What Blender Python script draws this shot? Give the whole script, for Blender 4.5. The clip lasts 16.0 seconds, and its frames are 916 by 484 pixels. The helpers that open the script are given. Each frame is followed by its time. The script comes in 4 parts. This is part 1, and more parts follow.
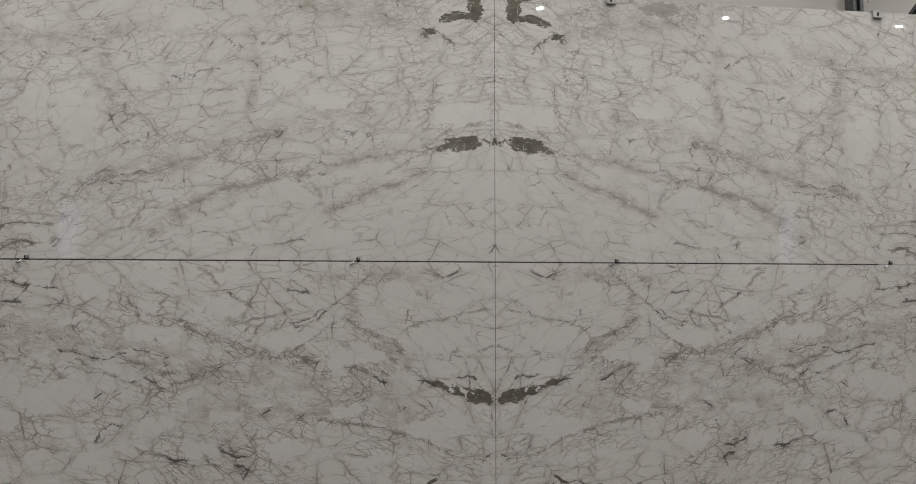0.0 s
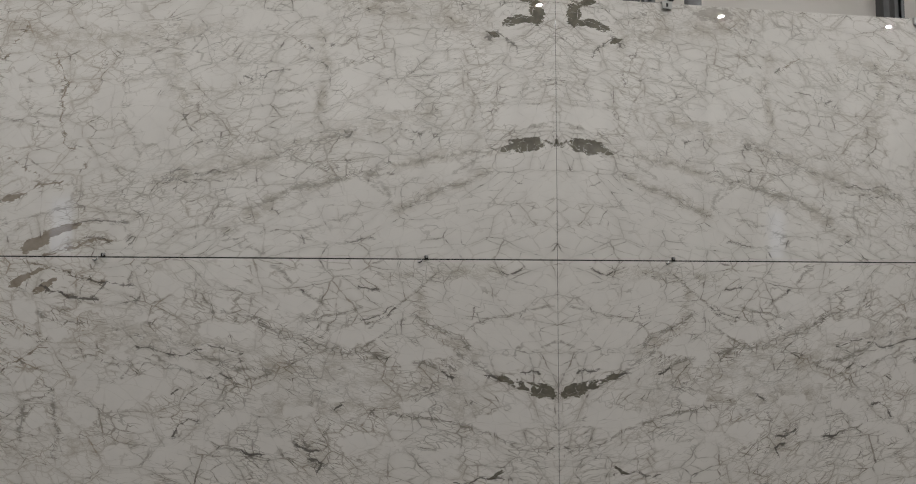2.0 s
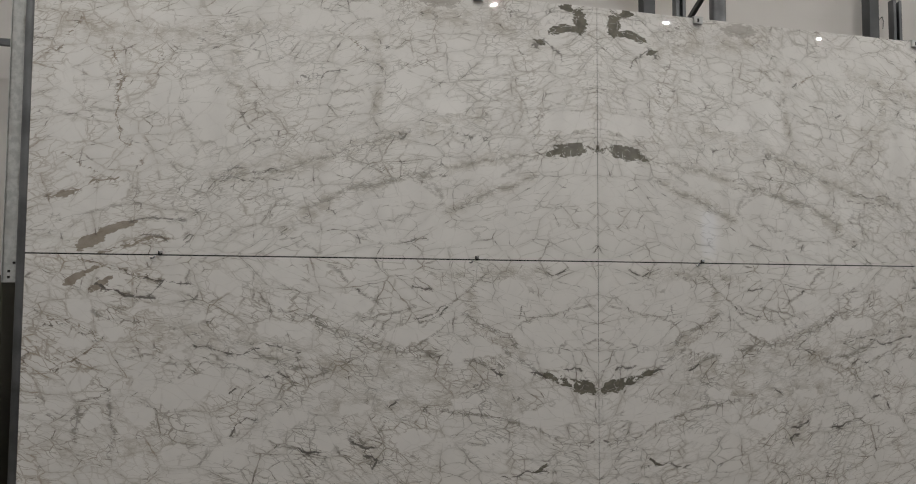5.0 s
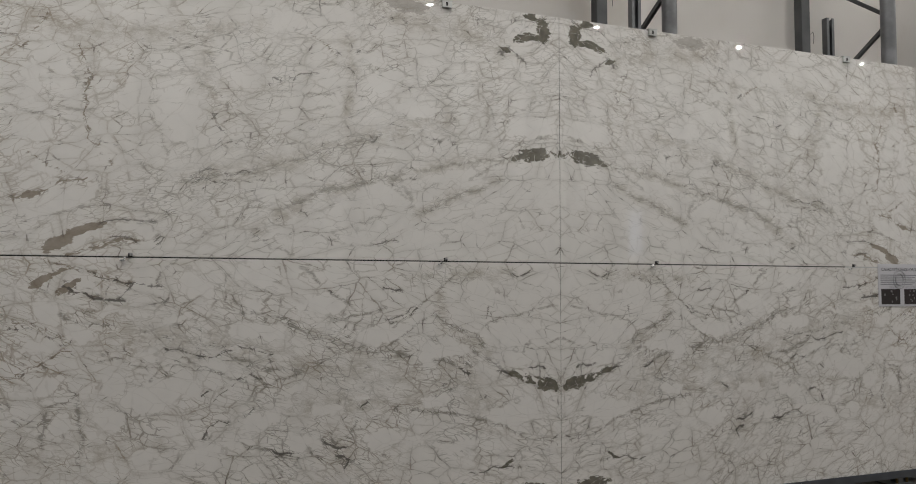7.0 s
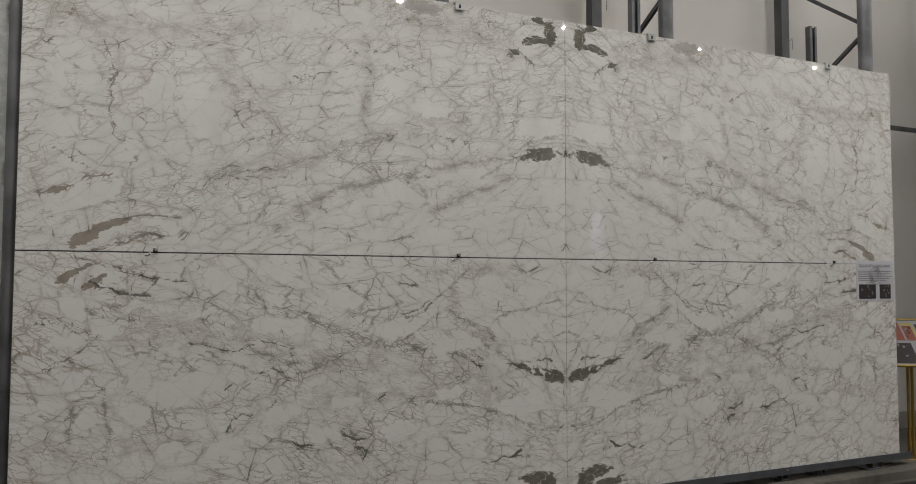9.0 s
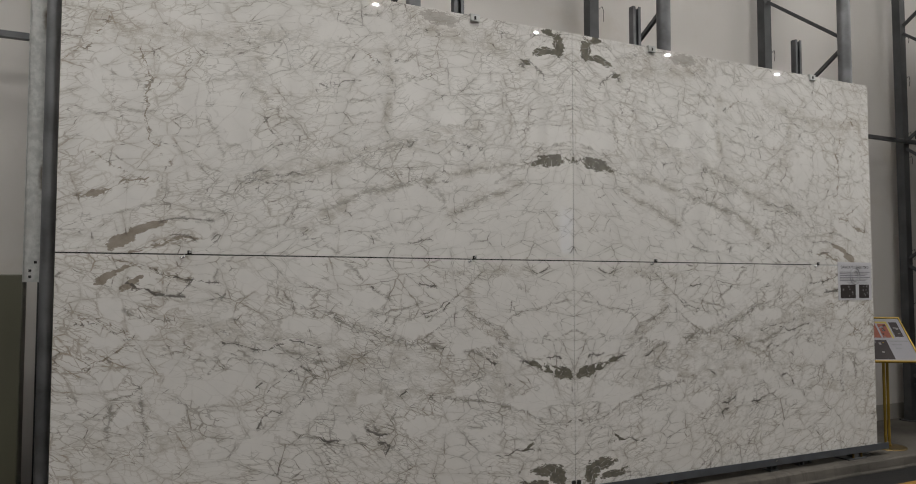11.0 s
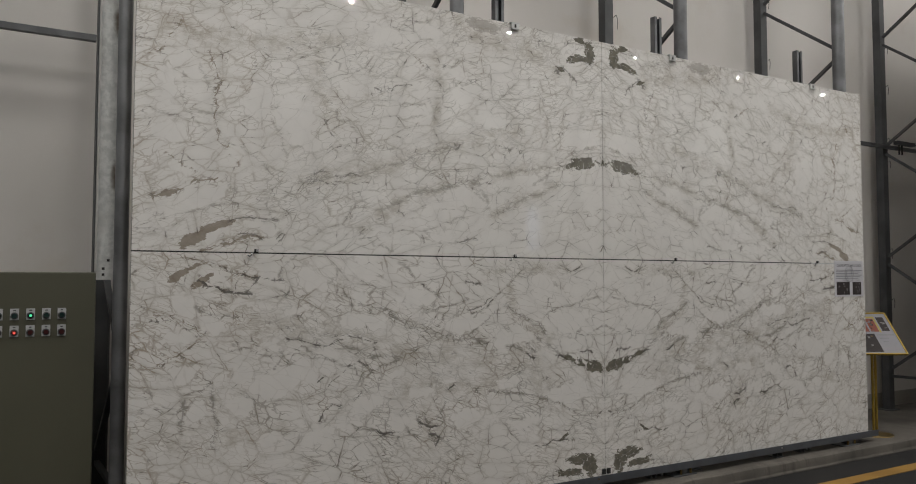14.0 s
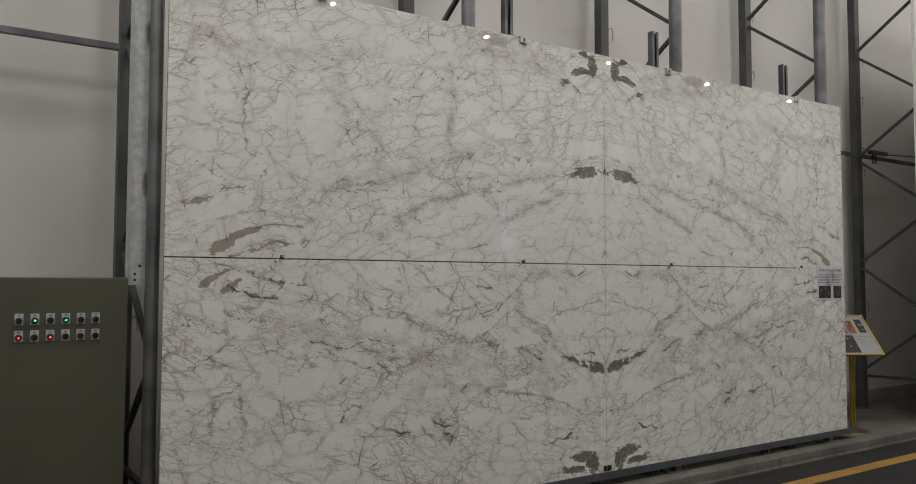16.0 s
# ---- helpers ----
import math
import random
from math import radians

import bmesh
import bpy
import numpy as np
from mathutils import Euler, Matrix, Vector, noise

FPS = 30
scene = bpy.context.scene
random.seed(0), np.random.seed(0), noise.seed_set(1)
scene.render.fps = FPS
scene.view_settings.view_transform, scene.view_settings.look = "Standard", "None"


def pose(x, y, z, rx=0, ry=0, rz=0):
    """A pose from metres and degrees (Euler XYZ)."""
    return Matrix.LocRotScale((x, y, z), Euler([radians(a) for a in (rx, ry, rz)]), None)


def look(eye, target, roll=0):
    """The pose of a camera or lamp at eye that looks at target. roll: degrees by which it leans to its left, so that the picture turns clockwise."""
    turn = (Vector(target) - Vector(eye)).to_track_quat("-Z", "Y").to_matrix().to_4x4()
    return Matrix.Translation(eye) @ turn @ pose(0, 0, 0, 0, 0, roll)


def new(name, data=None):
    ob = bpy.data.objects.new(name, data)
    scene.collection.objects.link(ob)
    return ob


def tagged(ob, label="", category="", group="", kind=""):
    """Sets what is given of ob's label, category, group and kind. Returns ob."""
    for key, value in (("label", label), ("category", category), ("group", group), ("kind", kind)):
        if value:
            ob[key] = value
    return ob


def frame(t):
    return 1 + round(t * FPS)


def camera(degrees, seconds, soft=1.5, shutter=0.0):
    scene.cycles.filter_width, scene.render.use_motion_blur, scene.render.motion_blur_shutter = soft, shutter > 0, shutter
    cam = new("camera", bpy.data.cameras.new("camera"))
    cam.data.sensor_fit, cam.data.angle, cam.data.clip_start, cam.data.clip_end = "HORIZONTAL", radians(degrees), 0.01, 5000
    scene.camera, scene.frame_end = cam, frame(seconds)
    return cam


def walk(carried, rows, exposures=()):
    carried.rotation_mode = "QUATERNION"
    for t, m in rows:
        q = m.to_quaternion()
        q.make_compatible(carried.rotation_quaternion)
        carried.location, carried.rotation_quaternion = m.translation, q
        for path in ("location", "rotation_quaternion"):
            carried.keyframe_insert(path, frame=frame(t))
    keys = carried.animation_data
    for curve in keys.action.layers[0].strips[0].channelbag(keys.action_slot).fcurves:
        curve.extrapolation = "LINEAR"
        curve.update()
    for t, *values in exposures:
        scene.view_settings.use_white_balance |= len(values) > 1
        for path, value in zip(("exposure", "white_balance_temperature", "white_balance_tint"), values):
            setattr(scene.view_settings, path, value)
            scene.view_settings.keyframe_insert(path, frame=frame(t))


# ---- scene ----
cam = camera(61.5, 16.0, soft=1.0)
PATH = [
    (0, (-0.815, -4.464, 1.554), (-0.552, -2.487, 1.703), -0.0),
    (0.5, (-0.985, -4.472, 1.555), (-0.698, -2.499, 1.704), -0.0),
    (1, (-1.121, -4.479, 1.566), (-0.832, -2.505, 1.711), 0.0),
    (1.5, (-1.229, -4.502, 1.57), (-0.93, -2.529, 1.708), -0.0),
    (2, (-1.337, -4.501, 1.571), (-1.019, -2.531, 1.705), 0.0),
    (2.5, (-1.459, -4.467, 1.579), (-1.121, -2.5, 1.712), 0.1),
    (3, (-1.586, -4.466, 1.594), (-1.229, -2.503, 1.728), -0.0),
    (3.2, (-1.65, -4.462, 1.591), (-1.281, -2.501, 1.727), -0.0),
    (5.3, (-2.149, -4.459, 1.607), (-1.599, -2.54, 1.722), 0.2),
    (5.5, (-2.163, -4.453, 1.612), (-1.59, -2.54, 1.724), 0.1),
    (6, (-2.19, -4.444, 1.616), (-1.564, -2.548, 1.728), 0.1),
    (6.5, (-2.262, -4.455, 1.615), (-1.597, -2.573, 1.729), 0.1),
    (7, (-2.402, -4.478, 1.62), (-1.699, -2.61, 1.735), 0.1),
    (7.5, (-2.536, -4.51, 1.616), (-1.792, -2.657, 1.728), 0.1),
    (8, (-2.636, -4.502, 1.609), (-1.868, -2.658, 1.717), 0.1),
    (8.5, (-2.707, -4.46, 1.613), (-1.921, -2.624, 1.718), 0.1),
    (10.8, (-3.16, -4.489, 1.612), (-2.257, -2.708, 1.724), -0.0),
    (11, (-3.197, -4.486, 1.61), (-2.293, -2.705, 1.719), 0.0),
    (11.5, (-3.309, -4.44, 1.609), (-2.397, -2.663, 1.718), 0.0),
    (12, (-3.406, -4.403, 1.625), (-2.486, -2.63, 1.733), -0.0),
    (12.5, (-3.509, -4.394, 1.632), (-2.576, -2.628, 1.738), 0.1),
    (13, (-3.642, -4.378, 1.635), (-2.682, -2.627, 1.739), 0.1),
    (13.5, (-3.752, -4.391, 1.624), (-2.765, -2.655, 1.729), 0.1),
    (14, (-3.833, -4.37, 1.614), (-2.818, -2.65, 1.715), 0.0),
    (14.5, (-3.918, -4.343, 1.612), (-2.885, -2.633, 1.715), 0.0),
    (15, (-4.001, -4.326, 1.632), (-2.951, -2.627, 1.735), 0.1),
    (15.5, (-4.104, -4.328, 1.638), (-3.037, -2.64, 1.741), 0.1),
    (16, (-4.193, -4.363, 1.643), (-3.104, -2.688, 1.745), 0.1),
]
walk(cam, [(t, look(eye, target, roll)) for t, eye, target, roll in PATH])

# ---- main sizes (metres) ----
JOINT = 1.77            # height of the horizontal joint between the slabs
SLAB_W = 3.255          # width of one slab
TOP, BOTTOM = 3.41, 0.195
KERB = 0.10             # height of the concrete kerb above the road
WALL_Y = 1.10           # inner face of the wall behind the racks
HALL_X0, HALL_X1, HALL_Y0, HALL_H = -24.0, 26.0, -18.5, 9.6

# ---- world and lamps ----
world = bpy.data.worlds.new("hall_air")
scene.world = world
world.use_nodes = True
world.node_tree.nodes["Background"].inputs[0].default_value = (0.9, 0.95, 1.0, 1)
world.node_tree.nodes["Background"].inputs[1].default_value = 0.02
LAMP_Z = 7.65
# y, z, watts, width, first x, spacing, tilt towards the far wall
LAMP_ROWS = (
    # added row out of view, tilted to brighten the far wall
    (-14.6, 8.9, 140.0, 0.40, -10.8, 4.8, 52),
    # real row, mirrored as small spots along the slabs' top edge
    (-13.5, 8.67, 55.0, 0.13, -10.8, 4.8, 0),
    # three rows added out of view to light the slabs; widened for soft shadows
    (-7.8, LAMP_Z, 6.0, 0.5, -9.76, 4.12, 0),
    (-3.5, 6.8, 62.0, 1.6, -9.76, 4.12, 0),
    (-1.9, LAMP_Z, 82.0, 1.6, -9.76, 4.12, 0),
)
scene.view_settings.exposure = -0.28


# ---- node helpers ----
class Sock:
    """A node socket with arithmetic."""

    def __init__(self, tree, out):
        self.tree, self.out = tree, out

    def _m(self, op, *others, clamp=False):
        n = self.tree.nodes.new("ShaderNodeMath")
        n.operation, n.use_clamp = op, clamp
        for i, o in enumerate((self, *others)):
            if isinstance(o, Sock):
                self.tree.links.new(o.out, n.inputs[i])
            else:
                n.inputs[i].default_value = o
        return Sock(self.tree, n.outputs[0])

    def __add__(self, o): return self._m("ADD", o)
    def __sub__(self, o): return self._m("SUBTRACT", o)
    def __mul__(self, o): return self._m("MULTIPLY", o)
    def __truediv__(self, o): return self._m("DIVIDE", o)
    def __pow__(self, o): return self._m("POWER", o)
    def __radd__(self, o): return self._m("ADD", o)
    def __rmul__(self, o): return self._m("MULTIPLY", o)
    def __rsub__(self, o): return (self * -1.0) + o
    def abs(self): return self._m("ABSOLUTE")
    def sign(self): return self._m("SIGN")
    def max(self, o): return self._m("MAXIMUM", o)
    def min(self, o): return self._m("MINIMUM", o)
    def clamp(self): return self._m("ADD", 0.0, clamp=True)
    def sqrt(self): return self._m("SQRT")
    def sin(self): return self._m("SINE")

    def step(self, a, b):
        """0 where this is a, 1 where it is b, smooth between."""
        n = self.tree.nodes.new("ShaderNodeMapRange")
        n.interpolation_type = "SMOOTHSTEP"
        self.tree.links.new(self.out, n.inputs[0])
        for i, v in ((1, a), (2, b)):
            if isinstance(v, Sock):
                self.tree.links.new(v.out, n.inputs[i])
            else:
                n.inputs[i].default_value = v
        n.inputs[3].default_value, n.inputs[4].default_value = 0.0, 1.0
        return Sock(self.tree, n.outputs[0])


class Mat:
    """A material with a Principled shader and short ways to its textures."""

    def __init__(self, name):
        self.mat = bpy.data.materials.new(name)
        self.mat.use_nodes = True
        self.tree = self.mat.node_tree
        self.bsdf = self.tree.nodes["Principled BSDF"]

    def xyz(self, out, rgb=False):
        n = self.tree.nodes.new("ShaderNodeSeparateXYZ" if not rgb else "ShaderNodeSeparateColor")
        self.tree.links.new(out.out if isinstance(out, Sock) else out, n.inputs[0])
        return [Sock(self.tree, o) for o in n.outputs]

    def vec(self, *parts):
        n = self.tree.nodes.new("ShaderNodeCombineXYZ")
        for i, p in enumerate(parts):
            if isinstance(p, Sock):
                self.tree.links.new(p.out, n.inputs[i])
            else:
                n.inputs[i].default_value = p
        return Sock(self.tree, n.outputs[0])

    def place(self):
        return Sock(self.tree, self.tree.nodes.new("ShaderNodeNewGeometry").outputs["Position"])

    def local(self):
        return Sock(self.tree, self.tree.nodes.new("ShaderNodeTexCoord").outputs["Object"])

    def field(self, name):
        n = self.tree.nodes.new("ShaderNodeAttribute")
        n.attribute_name = name
        return Sock(self.tree, n.outputs["Fac"])

    def noise(self, p, scale, detail=2.0, rough=0.5, colour=False):
        n = self.tree.nodes.new("ShaderNodeTexNoise")
        self.tree.links.new(p.out, n.inputs["Vector"])
        n.inputs["Scale"].default_value, n.inputs["Detail"].default_value = scale, detail
        n.inputs["Roughness"].default_value = rough
        return Sock(self.tree, n.outputs["Color" if colour else "Fac"])

    def cells(self, p, scale):
        n = self.tree.nodes.new("ShaderNodeTexVoronoi")
        n.feature, n.voronoi_dimensions = "DISTANCE_TO_EDGE", "2D"
        self.tree.links.new(p.out, n.inputs["Vector"])
        n.inputs["Scale"].default_value = scale
        return Sock(self.tree, n.outputs["Distance"])

    def mix(self, f, a, b):
        n = self.tree.nodes.new("ShaderNodeMix")
        n.data_type = "RGBA"
        for i, v in ((0, f), (6, a), (7, b)):
            if isinstance(v, Sock):
                self.tree.links.new(v.out, n.inputs[i])
            elif i == 0:
                n.inputs[0].default_value = v
            else:
                n.inputs[i].default_value = (*v, 1)
        return Sock(self.tree, n.outputs[2])

    def set(self, **values):
        names = dict(colour="Base Color", rough="Roughness", metal="Metallic", ior="IOR", glow="Emission Strength",
                     glow_colour="Emission Color", clear="Transmission Weight", coat="Coat Weight", spec="Specular IOR Level")
        for k, v in values.items():
            socket = self.bsdf.inputs[names[k]]
            if isinstance(v, Sock):
                self.tree.links.new(v.out, socket)
            else:
                socket.default_value = (*v, 1) if isinstance(v, tuple) else v
        return self

    def bump(self, height, depth, strength=1.0):
        n = self.tree.nodes.new("ShaderNodeBump")
        n.inputs["Strength"].default_value, n.inputs["Distance"].default_value = strength, depth
        self.tree.links.new(height.out, n.inputs["Height"])
        self.tree.links.new(n.outputs[0], self.bsdf.inputs["Normal"])
        return self


def worn(name, colour, rough=0.5, metal=0.0, vary=0.25, scale=6.0, grain=60.0, relief=0.0006, dirt=(0.05, 0.045, 0.04), dirt_amount=0.25):
    """Paint or metal with two scales of variation, and blotches of dirt."""
    m = Mat(name)
    p = m.place()
    big, small = m.noise(p, scale, 4), m.noise(p, grain, 2)
    dark = tuple(c * (1 - vary) for c in colour)
    light = tuple(min(1, c * (1 + vary * 0.6)) for c in colour)
    c = m.mix(big.step(0.3, 0.7), dark, light)
    c = m.mix((m.noise(p, scale * 0.5 + 1.3, 6, 0.65).step(0.52, 0.75)) * dirt_amount, c, dirt)
    c = m.mix((small - 0.5).abs() * (0.5 * vary), c, dirt)
    m.set(colour=c, rough=(small * 0.2 + big * 0.2 + (rough - 0.2)).clamp(), metal=metal)
    if relief:
        m.bump(small, relief, 0.5)
    return m.mat


# ---- marble, book-matched about the two joints ----
def marble():
    m = Mat("calacatta_marble")
    x, y, z = m.xyz(m.place())
    zz = z - JOINT
    sx, sz = x.sign(), zz.sign()
    u, v = x.abs(), zz.abs()
    cut = sx * 0.010 + sz * 0.05        # each slab lies a little deeper in the block
    p = m.vec(u, v, cut)

    # bends of the figure at four sizes
    w1 = m.xyz(m.noise(p, 1.1, 1, colour=True), True)
    w2 = m.xyz(m.noise(p, 5.0, 2, colour=True), True)
    w3 = m.xyz(m.noise(p, 20.0, 2, 0.55, colour=True), True)
    w4 = m.xyz(m.noise(p, 75.0, 2, 0.6, colour=True), True)
    du = (w1[0] - 0.5) * 0.30 + (w2[0] - 0.5) * 0.07 + (w3[0] - 0.5) * 0.016 + (w4[0] - 0.5) * 0.006
    dv = (w1[1] - 0.5) * 0.22 + (w2[1] - 0.5) * 0.055 + (w3[1] - 0.5) * 0.014 + (w4[1] - 0.5) * 0.006
    ub, vb = u + du, v + dv
    # the grain runs slantwise, down from the middle seam to the outer edges
    a = radians(-19)
    s = ub * math.cos(a) + vb * math.sin(a)
    t = vb * math.cos(a) - ub * math.sin(a)

    fade = m.noise(p, 4.5, 3, 0.6)
    fade2 = m.noise(m.vec(u + 5.1, v + 2.7, cut), 10.0, 3, 0.6)
    fade3 = m.noise(m.vec(u + 1.1, v + 8.2, cut), 21.0, 3, 0.6)
    grit = m.noise(p, 110.0, 3, 0.7)
    flame = m.noise(m.vec(u * 13.0 - v * 5.0, v * 42.0, cut * 9.0), 1.0, 4, 0.65)

    # single veins, shards and patches: gaps stored on the slab, made ragged by noise
    shard = m.field("shard_gap") + (w3[0] - 0.5) * 0.030 + (w4[0] - 0.5) * 0.012
    whole = 1.0 - shard.step(-0.020, 0.008)         # 1 inside the clean white pieces
    rim = (1.0 - shard.abs().step(0.0010, fade3 * 0.007 + 0.0006)) * fade2.step(0.40, 0.56)
    stream = 1.0 - m.field("stream_gap").step(0.0, 0.11)
    near_soft = 1.0 - m.field("soft_gap").step(0.004, 0.030)
    near_tan = 1.0 - m.field("tan_gap").step(0.004, 0.030)
    near_ink = 1.0 - m.field("ink_gap").step(0.004, 0.026)

    def vein(name, width):
        full = fade3 * fade2 * (4.0 * width) + (grit - 0.5) * 0.006 + 0.0016
        return 1.0 - m.field(name).step(full * 0.5, full)

    def spot(name):
        return 1.0 - (m.field(name) + (fade2 - 0.5) * 1.6 + (flame - 0.5) * 3.6 + (w4[2] - 0.5) * 1.2).step(0.92, 1.05)

    # clean lens beside the level joint, close-set veins outside it
    lens = v + (w1[2] - 0.5) * 0.3 - (0.66 - u * 0.25)
    patch = m.noise(p, 2.6, 3, 0.55)
    outer = lens.step(-0.14, 0.12)
    dense = ((outer * 0.70 + 0.18) * (patch.step(0.28, 0.60) * 0.8 + 0.2)).max(stream) * (1.0 - whole)

    # breccia: nets of straight-sided pieces at three sizes, distances in metres
    net1 = m.cells(m.vec(s * 0.50, t, 0.0), 7.6) * (1 / 7.6)
    net2 = m.cells(m.vec(s * 0.48 + 3.7, t + 1.9, 0.0), 14.5) * (1 / 14.5)
    net3 = m.cells(m.vec(s * 0.38 + 9.2, t + 5.3, 0.0), 31.0) * (1 / 31.0)
    full1 = (fade3 ** 3.0) * 0.012 + 0.0014
    full2 = (fade2 ** 3.0) * 0.011 + 0.0012
    full3 = (fade3 ** 3.0) * 0.0065 + 0.0009
    line1 = (1.0 - net1.step(full1 * 0.4, full1)) * (fade2.step(0.36, 0.58) * 0.75 + 0.25)
    line2 = (1.0 - net2.step(full2 * 0.4, full2)) * (fade3.step(0.34, 0.54) * 0.85 + 0.15) * (dense * 0.45 + 0.55)
    crisp = 1.0 - net3.step(full3 * 0.4, full3)
    line3 = crisp * (fade2 * 0.5 + dense * 0.5).step(0.38, 0.56)
    # strands drawn out along the grain inside the close-set bands
    far = (m.noise(m.vec(s * 4.5 + 11.0, t * 15.0, cut), 1.0, 3, 0.55) - 0.5).abs()
    line4 = (1.0 - far.step(0.004, 0.016)) * (dense * fade).step(0.20, 0.46)
    # clouds of fine dust round the veins
    halo = ((1.0 - net1.step(0.0, 0.020)) * 0.7).max((1.0 - net2.step(0.0, 0.012)) * 0.7).max(stream)
    cloud = halo * (fade2 * 0.4 + grit * 0.2 + flame * 0.4).step(0.40, 0.62) * (dense * 0.80 + 0.20) * (1.0 - whole * 0.8)

    keep = 1.0 - whole * 0.72
    # upper pair's veins weakened: the reflection veil is put into their colour
    strong = (fade.step(0.38, 0.64) * 0.50 + 0.30) * (0.95 - sz * 0.09)
    nets = line1.max(line2 * 0.9).max(line3 * 0.66).max(line4 * 0.65) * keep
    nets = nets.max(rim * 0.65) * strong * (grit * 0.6 + 0.66)

    # a vein is a thin broken thread in a sheaf of finer ones
    sheaf = crisp.max(1.0 - far.step(0.004, 0.024)).max(line2)
    soft = (vein("soft_gap", 0.0048) * (flame.step(0.40, 0.56) * 0.7 + 0.2)).max(sheaf * near_soft * 0.9)
    mist = near_soft.max(near_ink * 0.8) * (fade2 * 0.5 + flame * 0.5).step(0.40, 0.60)
    tan = (vein("tan_gap", 0.0042) * (flame.step(0.38, 0.50) * 0.7 + 0.3)).max(spot("tan_spot")).max(sheaf * near_tan * fade3.step(0.40, 0.55))
    ink = (vein("ink_gap", 0.0046) * (fade3 * 0.5 + flame * 0.5).step(0.35, 0.44)).max(sheaf * near_ink * fade3.step(0.46, 0.54) * 0.8)
    cracks = 1.0 - (1.0 - net3.step(0.0004, 0.0011)) * fade3.step(0.48, 0.56) * 0.7
    dark = spot("dark_spot") * (1.0 - net2.step(0.004, 0.007) * fade2.step(0.62, 0.65)) * cracks
    grey = spot("grey_spot")

    tone = m.noise(p, 0.9, 3)
    base = m.mix(tone.step(0.35, 0.7), (0.79, 0.77, 0.74), (0.85, 0.832, 0.805))
    base = m.mix((1.0 - net1.step(0.0, 0.035)) * 0.30 * (1.0 - whole), base, (0.66, 0.645, 0.615))
    base = m.mix(m.noise(p, 14.0, 2).step(0.4, 0.8) * 0.22, base, (0.67, 0.66, 0.635))
    warm = m.noise(p, 3.1, 2)
    vein_tone = m.mix((warm.step(0.35, 0.65) * 0.6 + u.step(2.0, 3.1) * 0.6).clamp(), (0.245, 0.23, 0.205), (0.33, 0.265, 0.20))
    c = m.mix(cloud * 0.70, base, (0.45, 0.415, 0.355))
    # sz terms from here on likewise weaken the upper pair's veins
    c = m.mix(mist * (0.38 - sz * 0.08), c, (0.40, 0.37, 0.32))
    c = m.mix(nets.clamp(), c, vein_tone)
    c = m.mix(grey * (flame * 0.5 + 0.35), c, (0.33, 0.30, 0.265))
    c = m.mix(soft * (0.54 - sz * 0.13), c, (0.23, 0.212, 0.19))
    c = m.mix(tan * 0.82, c, m.mix(w3[2].step(0.3, 0.7), (0.20, 0.155, 0.11), (0.28, 0.23, 0.175)))
    flecks = line1.max(line2).max(line4 * 0.8) * keep * m.noise(p, 15.0, 4, 0.65).step(0.56, 0.63)
    c = m.mix((flecks * 0.62).max(ink * (0.78 - sz * 0.08)).clamp(), c, (0.115, 0.105, 0.097))
    c = m.mix(dark * 0.93, c, m.mix(w3[2].step(0.3, 0.7), (0.105, 0.097, 0.074), (0.17, 0.155, 0.12)))
    m.set(colour=c, rough=tone * 0.006 + 0.004, ior=1.6)
    return m.mat


MARBLE = marble()
STEEL = worn("weathered_galvanised_steel", (0.16, 0.165, 0.172), 0.48, 0.75, 0.35, 5.0, 90.0)
DARK_STEEL = worn("dark_grey_painted_steel", (0.085, 0.088, 0.092), 0.5, 0.3, 0.25, 5.0, 80.0)
PIPE = worn("dull_galvanised_tube", (0.215, 0.22, 0.23), 0.42, 0.6, 0.35, 4.0, 60.0, dirt=(0.06, 0.055, 0.05), dirt_amount=0.5)
GALV = worn("bright_galvanised_plate", (0.60, 0.61, 0.60), 0.5, 0.12, 0.2, 9.0, 140.0, dirt=(0.16, 0.12, 0.08), dirt_amount=0.5)
RAIL = worn("blue_grey_painted_rail", (0.10, 0.11, 0.125), 0.42, 0.3, 0.15, 8.0, 90.0)
# rubber and other black parts; in the slab gaps it stands for shade
BLACK = worn("black_rubber_and_gap_shade", (0.018, 0.018, 0.018), 0.6, 0.0, 0.2)
PAINT = worn("off_white_wall_paint", (0.655, 0.628, 0.60), 0.75, 0.0, 0.05, 0.7, 40.0, 0.0008, dirt=(0.50, 0.44, 0.36), dirt_amount=0.30)
DADO = worn("grey_beige_skirting_paint", (0.34, 0.32, 0.29), 0.6, 0.0, 0.12, 2.0)
CEIL = worn("grey_ceiling_sheet", (0.32, 0.33, 0.34), 0.6, 0.0, 0.08, 0.5)
FAR = worn("pale_cladding", (0.78, 0.78, 0.77), 0.5, 0.0, 0.06, 0.6, 30.0)
OLIVE = worn("olive_grey_enamel", (0.088, 0.086, 0.059), 0.42, 0.0, 0.10, 1.5, 160.0, 0.0002, dirt_amount=0.15)
GOLD = worn("brushed_gold_metal", (0.38, 0.255, 0.045), 0.5, 0.6, 0.15, 9.0, 160.0, 0.0002)
BRASS = worn("dull_brass", (0.20, 0.14, 0.055), 0.38, 0.85, 0.2, 12.0, 120.0)
